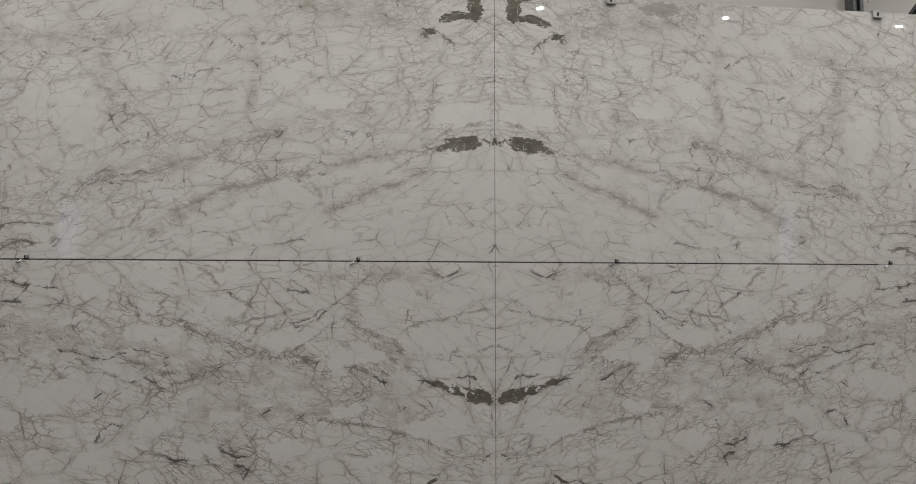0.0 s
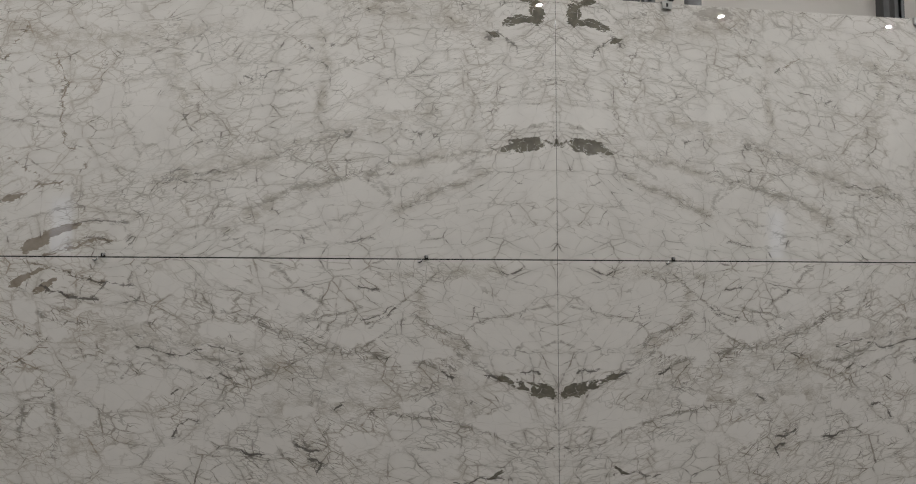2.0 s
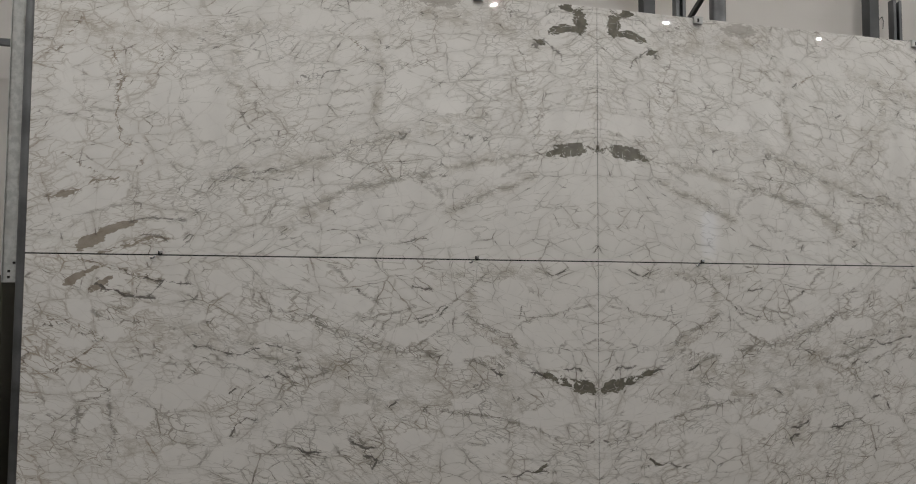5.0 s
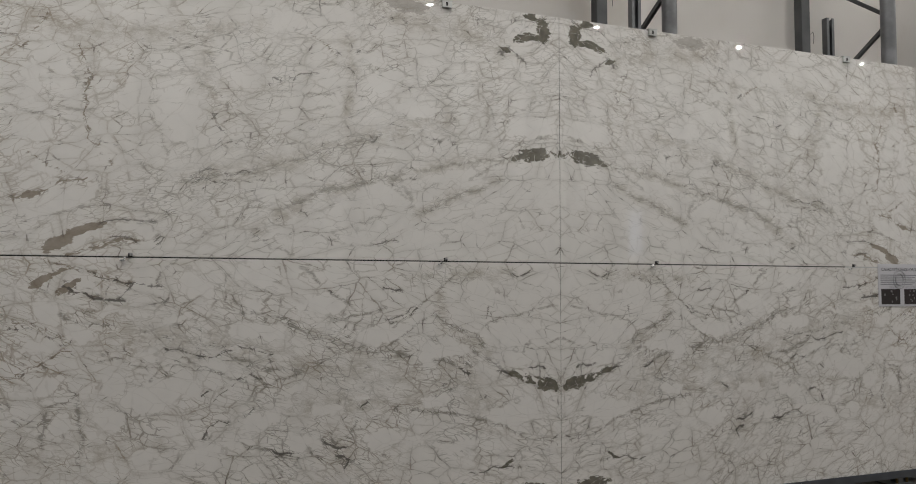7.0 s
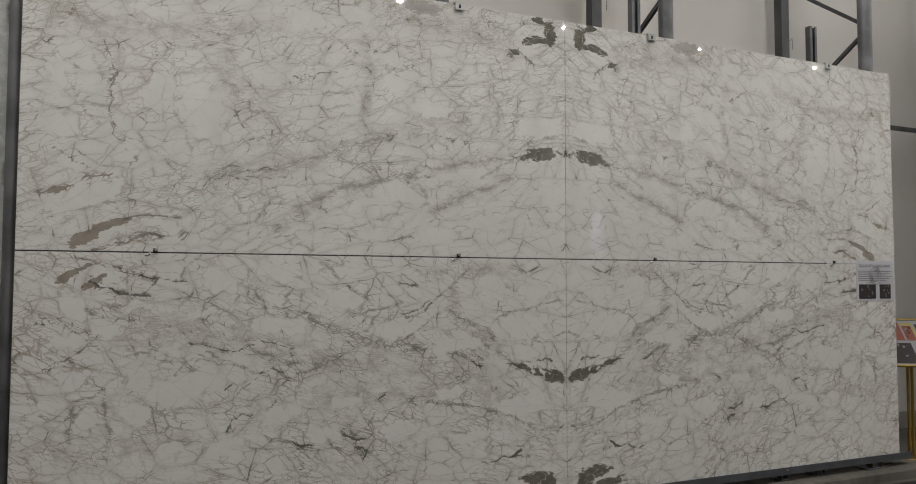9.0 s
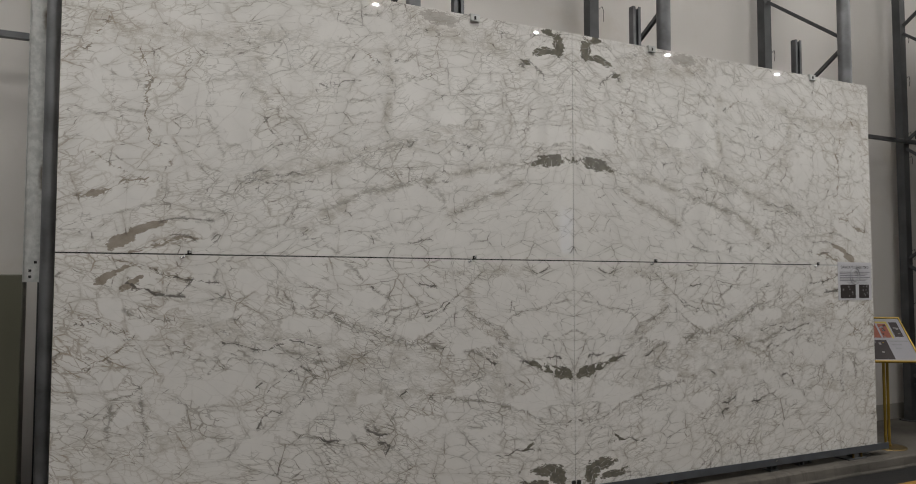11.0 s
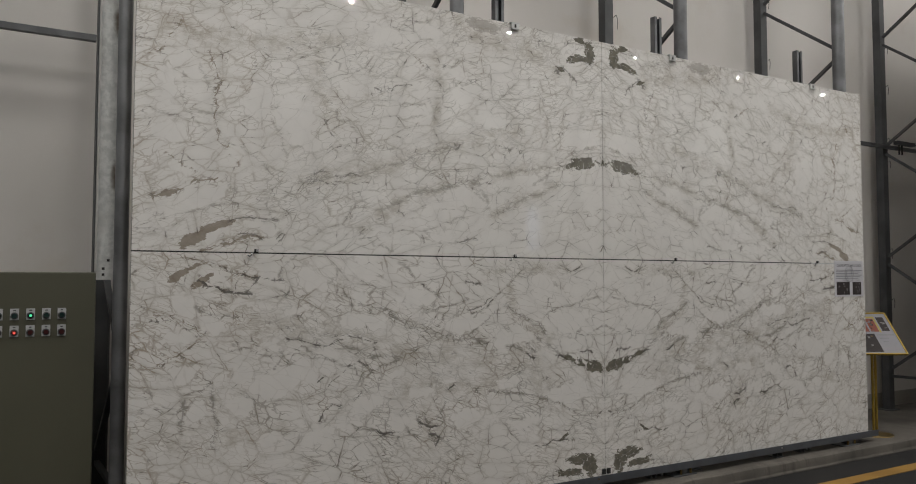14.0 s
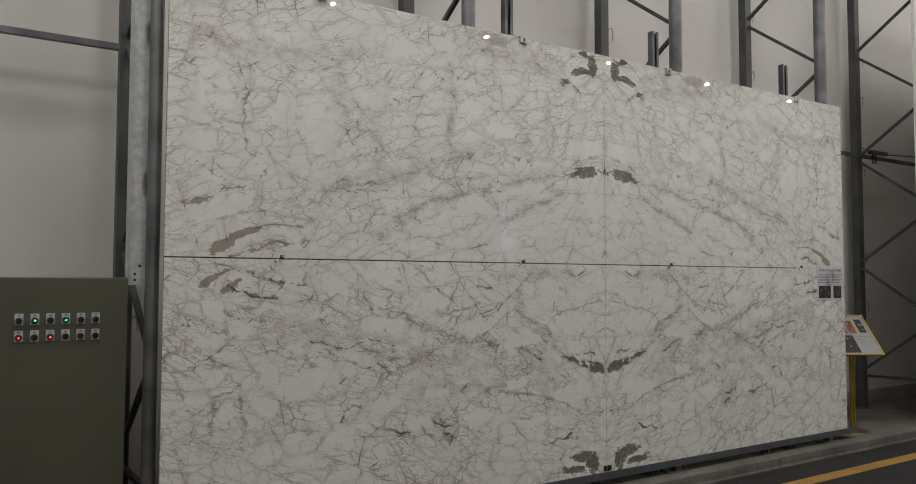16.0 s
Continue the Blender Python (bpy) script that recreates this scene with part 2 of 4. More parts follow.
PAPER = worn("white_paper", (0.60, 0.595, 0.63), 0.35, 0.0, 0.03, 4.0, 90.0, 0.0, dirt_amount=0.0)
POSTER = worn("lilac_grey_poster_print", (0.27, 0.265, 0.29), 0.7, 0.0, 0.05, 9.0, 90.0, 0.0, dirt_amount=0.1)
PLASTIC = worn("pale_grey_plastic", (0.50, 0.51, 0.52), 0.4, 0.0, 0.1, 20.0, 90.0, 0.0)
CHROME = worn("satin_chrome", (0.55, 0.55, 0.56), 0.25, 0.95, 0.1, 30.0, 200.0, 0.0)


def plain(name, colour, rough=0.5, metal=0.0, glow=0.0):
    m = Mat(name)
    p = m.local()
    c = m.mix(m.noise(p, 35.0, 3).step(0.3, 0.7), tuple(k * 0.85 for k in colour), colour)
    m.set(colour=c, rough=rough, metal=metal)
    if glow:
        m.set(glow=glow, glow_colour=colour)
    return m.mat


def asphalt():
    m = Mat("asphalt")
    p = m.place()
    grit = m.noise(p, 140.0, 3, 0.7)
    stain = m.noise(p, 1.4, 5, 0.6)
    c = m.mix(grit.step(0.35, 0.7), (0.010, 0.010, 0.011), (0.028, 0.027, 0.026))
    c = m.mix(stain.step(0.45, 0.75) * 0.35, c, (0.035, 0.032, 0.029))
    m.set(colour=c, rough=0.9, spec=0.25)
    m.bump(grit, 0.004, 0.7)
    return m.mat


def concrete():
    m = Mat("worn_concrete")
    p = m.place()
    x, y, z = m.xyz(p)
    streak = m.noise(m.vec(x * 7.0, y * 3.0, z * 1.2), 1.6, 5, 0.65)
    big, fine = m.noise(p, 1.7, 5, 0.6), m.noise(p, 75.0, 4, 0.7)
    c = m.mix(big.step(0.3, 0.7), (0.075, 0.068, 0.058), (0.135, 0.121, 0.104))
    c = m.mix(streak.step(0.52, 0.68) * 0.55, c, (0.045, 0.040, 0.034))
    c = m.mix(fine.step(0.5, 0.8) * 0.3, c, (0.10, 0.09, 0.075))
    m.set(colour=c, rough=0.8)
    m.bump(fine + streak * 0.6, 0.006, 0.6)
    return m.mat


def line_paint():
    m = Mat("yellow_road_paint")
    p = m.place()
    wear = m.noise(p, 38.0, 5, 0.7)
    c = m.mix(m.noise(p, 3.0, 3).step(0.3, 0.7), (0.235, 0.122, 0.015), (0.32, 0.175, 0.025))
    c = m.mix(wear.step(0.60, 0.72) * 0.7, c, (0.07, 0.065, 0.055))
    m.set(colour=c, rough=0.65)
    m.bump(wear, 0.003, 0.5)
    return m.mat


def rusty_plate():
    """Bright spangled zinc with scratches and two rust runs by the tube."""
    m = Mat("spangled_zinc_plate")
    p = m.place()
    x, y, z = m.xyz(p)
    spangle, fine = m.noise(p, 28.0, 3, 0.6), m.noise(p, 150.0, 2)
    c = m.mix(spangle.step(0.35, 0.65), (0.50, 0.51, 0.50), (0.66, 0.665, 0.65))
    c = m.mix(m.noise(p, 7.0, 4, 0.65).step(0.52, 0.70) * 0.4, c, (0.36, 0.35, 0.33))
    scratch = (m.noise(m.vec(x * 30.0, y, z * 6.0), 1.0, 3) - 0.5).abs()
    c = m.mix((1.0 - scratch.step(0.0, 0.012)) * 0.3, c, (0.74, 0.74, 0.73))
    for height in RUST_Z:
        far = (((x + 3.318) * 26.0) ** 2.0 + ((z - height) * 9.0) ** 2.0).sqrt() + (m.noise(p, 22.0, 4, 0.65) - 0.5) * 0.9
        c = m.mix((1.0 - far.step(0.25, 1.0)) * 0.85, c, (0.10, 0.065, 0.035))
    m.set(colour=c, rough=spangle * 0.2 + 0.38, metal=0.12)
    m.bump(fine, 0.0004, 0.4)
    return m.mat


RUST_Z = (3.04, 2.18)     # heights of the rust runs
PLATE = rusty_plate()
ASPHALT, CONCRETE, YELLOW = asphalt(), concrete(), line_paint()


# ---- mesh helpers ----
def box(bm, x0, x1, y0, y1, z0, z1, bevel=0.0, m=None):
    """Adds a box between two corners."""
    made = bmesh.ops.create_cube(bm, size=1.0)["verts"]
    for w in made:
        w.co = Vector(((x0 + x1) / 2 + w.co.x * (x1 - x0), (y0 + y1) / 2 + w.co.y * (y1 - y0), (z0 + z1) / 2 + w.co.z * (z1 - z0)))
    if bevel:
        edges = list({e for w in made for e in w.link_edges})
        made = list({w for f in bmesh.ops.bevel(bm, geom=edges, offset=bevel, segments=2, affect="EDGES", profile=0.5)["faces"] for w in f.verts} | {w for w in made if w.is_valid})
    if m is not None:
        bmesh.ops.transform(bm, matrix=m, verts=made)
    return bm


def rod(bm, a, b, r, n=20, r2=None):
    """Adds a capped cylinder from a to b."""
    a, b = Vector(a), Vector(b)
    d = b - a
    turn = d.to_track_quat("Z", "Y").to_matrix().to_4x4()
    bmesh.ops.create_cone(bm, cap_ends=True, segments=n, radius1=r, radius2=r if r2 is None else r2, depth=d.length,
                          matrix=Matrix.Translation((a + b) / 2) @ turn)
    return bm


def bar(bm, a, b, w, h):
    """Adds a square bar from a to b, w across and h deep."""
    a, b = Vector(a), Vector(b)
    d = b - a
    turn = d.to_track_quat("Z", "Y").to_matrix().to_4x4()
    return box(bm, -w / 2, w / 2, -h / 2, h / 2, -d.length / 2, d.length / 2, 0.003, Matrix.Translation((a + b) / 2) @ turn)


def wire(bm, points, r, n=6):
    for a, b in zip(points, points[1:]):
        rod(bm, a, b, r, n)
    return bm


def channel(bm, m, w, d, z0, z1, lip, t=0.003):
    """Adds an upright C channel that opens to +x before it is turned by m."""
    h, g = w / 2, d / 2
    half = [(g, h - lip), (g, h), (-g, h)]
    inner = [(-g + t, h - t), (g - t, h - t), (g - t, h - lip)]
    loop = half + [(x, -y) for x, y in reversed(half)] + [(x, -y) for x, y in reversed(inner)] + inner
    lo = [bm.verts.new(m @ Vector((x, y, z0))) for x, y in loop]
    hi = [bm.verts.new(m @ Vector((x, y, z1))) for x, y in loop]
    n = len(loop)
    for i in range(n):
        bm.faces.new((lo[i], lo[(i + 1) % n], hi[(i + 1) % n], hi[i]))
    bm.faces.new(hi)
    bm.faces.new(lo[::-1])
    bmesh.ops.recalc_face_normals(bm, faces=bm.faces)
    return bm


def mesh_of(name, bm, material):
    data = bpy.data.meshes.new(name)
    bm.to_mesh(data)
    bm.free()
    data.materials.append(material)
    return data


def round_off(ob):
    """Smooth faces with sharp edges kept."""
    ob.data.shade_smooth()
    ob.data.set_sharp_from_angle(angle=radians(21))
    return ob


def part(name, bm, material, parent, label=""):
    ob = round_off(new(name, mesh_of(name, bm, material)))
    ob.parent = parent
    if label:
        tagged(ob, label)
    return ob


def thing(name, bm, material, label, category, group="", kind=""):
    return tagged(round_off(new(name, mesh_of(name, bm, material))), label, category, group, kind)


def group_of(name, at, label, category, group=""):
    ob = new(name)
    ob.location = at
    ob.empty_display_size = 0.1
    return tagged(ob, label, category, group)


def B():
    return bmesh.new()


# ---- the hall ----
def setting(name, bm, material, label):
    return thing(name, bm, material, label, "", kind="structure")


road = setting("road", box(B(), HALL_X0, HALL_X1, HALL_Y0, -0.145, -0.3, 0.0), ASPHALT, "dark grey asphalt lane of the hall floor")
setting("road_line", box(B(), HALL_X0, HALL_X1, -0.61, -0.475, 0.0, 0.004), YELLOW, "worn yellow painted line along the kerb")


def kerb():
    """Concrete plinth with a rounded, uneven front edge."""
    bm = B()
    n, x0, x1 = 400, -9.0, 11.0
    prof = [(-0.150, -0.30), (-0.150, 0.008), (-0.142, 0.022), (-0.140, 0.060), (-0.134, 0.086), (-0.118, 0.098), (-0.09, KERB), (0.2, KERB), (WALL_Y, KERB)]
    rows = []
    for i in range(n + 1):
        x = x0 + (x1 - x0) * i / n
        row = []
        for k, (y, z) in enumerate(prof):
            e = noise.noise(Vector((x * 3.0, y * 9.0, z * 9.0))) * 0.006 + noise.noise(Vector((x * 14.0, k, 2.0))) * 0.004
            row.append(bm.verts.new((x, y + (e if 1 <= k <= 6 else 0), z + (e * 0.5 if 2 <= k <= 6 else 0))))
        rows.append(row)
    for r, q in zip(rows, rows[1:]):
        for k in range(len(prof) - 1):
            bm.faces.new((r[k], q[k], q[k + 1], r[k + 1]))
    bmesh.ops.recalc_face_normals(bm, faces=bm.faces)
    return bm


setting("pavement", kerb(), CONCRETE, "worn grey concrete kerb and plinth under the racks")
setting("floor", box(B(), HALL_X0, -9.0, -0.145, WALL_Y, -0.3, KERB), CONCRETE, "grey concrete plinth")
setting("floor_east", box(B(), 11.0, HALL_X1, -0.145, WALL_Y, -0.3, KERB), CONCRETE, "grey concrete plinth")
setting("wall_north", box(B(), HALL_X0, HALL_X1, WALL_Y, WALL_Y + 0.2, -0.3, HALL_H), PAINT, "off-white painted wall, faintly stained")
setting("baseboard", box(B(), HALL_X0, HALL_X1, WALL_Y - 0.012, WALL_Y - 0.002, KERB, 0.27), DADO, "grey-beige painted skirting")
setting("wall_west", box(B(), HALL_X0 - 0.2, HALL_X0, HALL_Y0, WALL_Y, -0.3, HALL_H), FAR, "pale side wall")
setting("wall_east", box(B(), HALL_X1, HALL_X1 + 0.2, HALL_Y0, WALL_Y, -0.3, HALL_H), FAR, "pale side wall")
setting("ceiling", box(B(), HALL_X0 - 0.2, HALL_X1 + 0.2, HALL_Y0 - 0.2, WALL_Y + 0.2, HALL_H, HALL_H + 0.2), CEIL, "pale sheet ceiling")
# added out of view: keeps lamp light off the wall behind the right rack
setting("wall_light_blocker", box(B(), 4.75, 14.0, -0.02, 0.02, KERB, 5.4), FAR, "unseen pale screen added to shade the wall on the right")


# far wall: light cladding with paired ribs, and two slits of daylight
def far_wall():
    bm = B()
    xs = [HALL_X0]
    for cx in (-8.9, 12.9):
        xs += [cx - 0.3, cx + 0.3]
    xs.append(HALL_X1)
    for i in range(len(xs) - 1):
        a, b = xs[i], xs[i + 1]
        if i % 2 == 0:
            box(bm, a, b, HALL_Y0 - 0.2, HALL_Y0, -0.3, HALL_H)
        else:
            box(bm, a, b, HALL_Y0 - 0.2, HALL_Y0, -0.3, 2.75)
            box(bm, a, b, HALL_Y0 - 0.2, HALL_Y0, 4.3, HALL_H)
    return bm


wall_south = setting("wall_south", far_wall(), FAR, "pale clad wall across the lane")
setting("backdrop", box(B(), -10.0, 14.0, HALL_Y0 - 0.3, HALL_Y0 - 0.21, 2.0, 5.0), plain("daylight_outside", (0.72, 0.80, 1.0), 1.0, 0.0, 1.1), "pale blue daylight outside")
rib_mesh = mesh_of("rib", box(B(), -0.034, 0.034, 0.0, 0.10, 2.6, 8.9), BLACK)
for k in range(-9, 15):
    for side in (-0.12, 0.12):
        x = -0.15 + 1.50 * k + side
        if min(abs(x + 8.9), abs(x - 12.9)) > 0.4:
            rib = new("rib", rib_mesh)
            rib.location = (x, HALL_Y0, 0)
            rib.parent = wall_south
for z in (3.1, 4.75, 6.4):
    part("rail", box(B(), HALL_X0, HALL_X1, HALL_Y0 + 0.121, HALL_Y0 + 0.16, z - 0.03, z + 0.03), STEEL, wall_south)
setting("trim", box(B(), HALL_X0, HALL_X1, HALL_Y0, HALL_Y0 + 0.06, 0.0, 2.5), DADO, "grey lower part of the far wall")


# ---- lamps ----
# one shape for the real lamp row and the added fill rows
def bay_or_fill_lamp(x, y, z, watts, wide, tilt):
    lamp = group_of("hall_or_fill_lamp", (x, y, z), "round ceiling lamp, lit; one row seen mirrored, other rows added unseen", "lamp", "ceiling lamps")
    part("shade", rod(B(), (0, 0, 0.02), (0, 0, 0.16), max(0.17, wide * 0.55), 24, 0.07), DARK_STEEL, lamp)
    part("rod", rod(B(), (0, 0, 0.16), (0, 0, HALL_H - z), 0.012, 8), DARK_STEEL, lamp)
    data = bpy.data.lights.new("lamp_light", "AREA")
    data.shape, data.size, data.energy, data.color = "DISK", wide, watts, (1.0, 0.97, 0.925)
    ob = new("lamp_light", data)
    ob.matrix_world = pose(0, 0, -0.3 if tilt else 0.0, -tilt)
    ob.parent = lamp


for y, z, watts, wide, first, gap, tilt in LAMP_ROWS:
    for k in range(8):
        bay_or_fill_lamp(first + gap * k, y, z, watts, wide, tilt)


# ---- the marble slabs ----
# Figure of the stone, in metres from the middle joint (outwards) and from the level joint (up or down).
# Left and right slabs mirror each other; the lower pair is cut deeper in the block and differs.
FIGURE = {"upper": [], "lower": []}     # veins: kind, weight, line
SHARDS = {"upper": [], "lower": []}     # clean white pieces: middle, half sizes, slant
PATCHES = {"upper": [], "lower": []}    # dark, tan and grey patches: kind, middle, half sizes, slant


def line(half, kind, weight, *points):
    FIGURE[half].append((kind, weight, points))


def shard(half, u, v, ru, rv, turn):
    SHARDS[half].append((u, v, ru, rv, turn))


def patch(half, kind, u, v, ru, rv, turn=0):
    PATCHES[half].append((kind, u, v, ru, rv, turn))


line("upper", "soft", 1.2, (1.826, 0.272), (1.696, 0.327), (1.597, 0.388), (1.496, 0.420), (1.359, 0.460), (1.218, 0.501), (1.075, 0.519))
line("upper", "soft", 0.6, (1.218, 0.501), (1.002, 0.565), (0.779, 0.609), (0.548, 0.644), (0.350, 0.685))
line("upper", "soft", 0.8, (2.326, 0.439), (2.175, 0.455), (2.020, 0.496), (1.862, 0.544), (1.699, 0.607), (1.498, 0.660), (1.220, 0.761))
line("upper", "tan", 0.8, (2.861, 1.121), (2.832, 1.046), (2.810, 0.970), (2.828, 0.890), (2.806, 0.829), (2.830, 0.765), (2.809, 0.704), (2.821, 0.626), (2.764, 0.598))
line("upper", "soft", 0.6, (2.914, 1.038), (2.857, 0.950), (2.814, 0.922))
line("upper", "soft", 0.6, (3.023, 1.012), (2.989, 0.968), (2.987, 0.907), (3.005, 0.859), (2.963, 0.801), (2.948, 0.740), (2.892, 0.698))
line("upper", "tan", 0.6, (3.185, 1.087), (3.133, 1.114), (3.082, 1.191), (3.050, 1.225), (3.030, 1.274))
line("upper", "ink", 0.5, (2.793, 0.643), (2.736, 0.606), (2.680, 0.591))
line("upper", "soft", 0.6, (2.680, 0.588), (2.622, 0.560), (2.549, 0.516), (2.504, 0.471))
line("upper", "soft", 0.5, (2.511, 0.773), (2.465, 0.697), (2.449, 0.618), (2.418, 0.556))
line("upper", "ink", 0.5, (2.165, 0.766), (2.117, 0.704), (2.048, 0.643))
line("upper", "soft", 0.8, (2.246, 0.973), (2.184, 0.946), (2.121, 0.902), (2.104, 0.820), (2.025, 0.810))
line("upper", "soft", 0.5, (2.025, 0.777), (1.961, 0.731), (1.880, 0.670), (1.733, 0.696))
line("upper", "tan", 0.6, (3.116, 0.546), (3.036, 0.520), (2.981, 0.478), (2.912, 0.451))
line("upper", "tan", 0.5, (2.763, 0.551), (2.720, 0.523), (2.705, 0.486))
line("upper", "tan", 1, (3.161, 0.294), (3.097, 0.321), (3.005, 0.361), (2.925, 0.410), (2.816, 0.431))
line("upper", "soft", 0.7, (2.774, 0.427), (2.753, 0.366), (2.702, 0.349))
line("upper", "ink", 0.9, (2.754, 0.171), (2.670, 0.195), (2.570, 0.192), (2.484, 0.197))
line("upper", "tan", 1.1, (2.888, 0.024), (2.806, 0.041), (2.709, 0.073), (2.640, 0.096), (2.554, 0.098))
line("upper", "ink", 0.7, (2.696, 0.098), (2.611, 0.106), (2.559, 0.082))
line("upper", "ink", 0.8, (2.482, 0.093), (2.453, 0.125), (2.432, 0.110), (2.467, 0.078))
line("upper", "soft", 0.5, (2.544, 0.280), (2.498, 0.187), (2.468, 0.125))
line("upper", "soft", 0.5, (2.230, 0.146), (2.078, 0.183), (2.016, 0.233), (1.986, 0.300))
line("upper", "ink", 0.6, (1.983, 0.136), (1.920, 0.121), (1.871, 0.099))
line("upper", "soft", 0.6, (1.855, 0.073), (1.741, 0.025))
line("upper", "ink", 0.9, (1.527, 0.133), (1.509, 0.092))
line("upper", "soft", 0.5, (1.510, 0.164), (1.357, 0.219), (1.181, 0.272))
line("upper", "ink", 0.8, (1.258, 0.107), (1.216, 0.115), (1.163, 0.127), (1.102, 0.117))
line("upper", "soft", 0.5, (1.510, 0.120), (1.356, 0.106), (1.258, 0.107))
line("upper", "soft", 0.7, (1.183, 0.496), (1.075, 0.455), (1.020, 0.405), (1.013, 0.352), (1.056, 0.322))
line("upper", "soft", 0.5, (1.218, 0.480), (1.111, 0.443), (1.038, 0.383))
line("upper", "ink", 0.7, (1.039, 0.514), (0.980, 0.502))
line("upper", "soft", 0.8, (1.001, 0.299), (0.817, 0.359), (0.665, 0.437), (0.510, 0.499), (0.411, 0.540))
line("upper", "soft", 0.6, (0.390, 0.671), (0.509, 0.591), (0.626, 0.530))
line("upper", "soft", 0.4, (1.703, 0.963), (1.501, 0.998))
line("upper", "soft", 0.5, (1.485, 1.041), (1.450, 0.975), (1.431, 0.872))
line("upper", "soft", 0.4, (1.702, 0.868), (1.501, 0.918))
line("upper", "tan", 0.6, (1.658, 1.353), (1.641, 1.320), (1.572, 1.276), (1.504, 1.231))
line("upper", "ink", 0.9, (1.497, 1.249), (1.466, 1.217))
line("upper", "soft", 0.5, (1.365, 1.238), (1.188, 1.317), (1.079, 1.311))
line("upper", "ink", 1, (1.361, 1.239), (1.340, 1.258))
line("upper", "ink", 0.6, (1.738, 1.046), (1.721, 1.078), (1.605, 1.117))
line("upper", "ink", 0.9, (1.853, 1.059), (1.804, 1.053))
line("upper", "soft", 0.6, (1.434, 1.151), (1.399, 1.101), (1.357, 1.084))
line("upper", "soft", 0.5, (1.939, 1.399), (1.904, 1.451), (1.855, 1.471))
line("upper", "ink", 0.6, (0.448, 1.352), (0.347, 1.377), (0.266, 1.321), (0.217, 1.284))
line("upper", "ink", 1.4, (0.420, 1.351), (0.356, 1.380))
line("upper", "soft", 0.4, (0.509, 1.017), (0.469, 0.908), (0.430, 0.799), (0.450, 0.724))
line("upper", "ink", 0.5, (0.606, 1.157), (0.500, 1.129))
line("upper", "ink", 0.5, (1.273, 0.722), (1.220, 0.761))
line("upper", "ink", 0.5, (0.948, 0.772), (0.836, 0.740))
line("upper", "soft", 0.6, (1.022, 0.778), (0.985, 0.691))
line("upper", "soft", 0.4, (0.381, 0.914), (0.309, 0.988), (0.227, 1.024), (0.018, 1.095))
line("upper", "soft", 0.6, (0.350, 0.730), (0.187, 0.796), (0.020, 0.857))
line("upper", "ink", 0.5, (0.312, 0.303), (0.247, 0.227))
line("upper", "ink", 0.5, (0.287, 0.479), (0.206, 0.438))
line("upper", "ink", 0.5, (2.326, 0.448), (2.252, 0.478), (2.176, 0.491), (2.107, 0.472), (2.036, 0.508), (1.941, 0.497))
line("upper", "ink", 0.5, (2.296, 0.417), (2.221, 0.447), (2.138, 0.428), (2.057, 0.445), (1.981, 0.435), (1.893, 0.462))
line("upper", "ink", 0.4, (2.235, 0.394), (2.159, 0.420), (2.081, 0.408))
line("upper", "soft", 0.5, (3.175, 0.769), (3.069, 0.759), (2.935, 0.794), (2.769, 0.795))
line("upper", "soft", 0.5, (2.757, 0.288), (2.839, 0.270), (3.001, 0.216), (3.158, 0.193))
line("upper", "stream", 1.2, (2.326, 0.442), (2.020, 0.496), (1.699, 0.597), (1.220, 0.764), (0.780, 0.885))
line("upper", "stream", 0.8, (1.826, 0.272), (1.496, 0.420), (1.218, 0.501), (0.779, 0.613), (0.350, 0.685))
line("upper", "stream", 0.7, (1.001, 0.299), (0.431, 0.539))
line("upper", "stream", 1.5, (1.225, 1.528), (0.780, 1.472), (0.428, 1.399))
line("upper", "stream", 0.8, (2.759, 0.365), (2.714, 0.274), (2.682, 0.120))
line("upper", "stream", 1, (2.220, 1.239), (2.214, 0.943), (2.088, 0.822))
line("upper", "stream", 0.7, (1.435, 1.326), (1.398, 1.084), (1.431, 0.872))
line("upper", "stream", 1.1, (3.137, 1.261), (2.891, 1.197), (2.550, 1.235), (1.970, 1.334))
line("upper", "stream", 0.8, (1.952, 0.137), (1.825, 0.239), (1.695, 0.277))
shard("upper", 1.218, 0.414, 0.177, 0.080, -10)
shard("upper", 1.444, 0.319, 0.103, 0.041, -10)
shard("upper", 0.741, 0.524, 0.220, 0.054, -10)
shard("upper", 0.228, 0.880, 0.172, 0.083, -0)
shard("upper", 1.569, 0.923, 0.102, 0.055, -5)
shard("upper", 1.775, 1.408, 0.099, 0.069, -0)
shard("upper", 1.204, 1.102, 0.143, 0.053, -5)
shard("upper", 2.868, 0.330, 0.123, 0.061, -20)
shard("upper", 3.055, 0.238, 0.106, 0.042, -12)
shard("upper", 2.600, 0.862, 0.086, 0.127, -0)
shard("upper", 2.364, 0.817, 0.126, 0.129, 10)
shard("upper", 2.301, 0.675, 0.121, 0.071, -0)
shard("upper", 3.101, 0.927, 0.064, 0.110, -0)
shard("upper", 3.080, 0.670, 0.080, 0.073, -0)
shard("upper", 1.693, 0.092, 0.148, 0.043, 8)
shard("upper", 1.356, 0.160, 0.156, 0.038, 5)
shard("upper", 0.928, 0.160, 0.147, 0.053, -0)
shard("upper", 1.859, 0.371, 0.097, 0.040, -15)
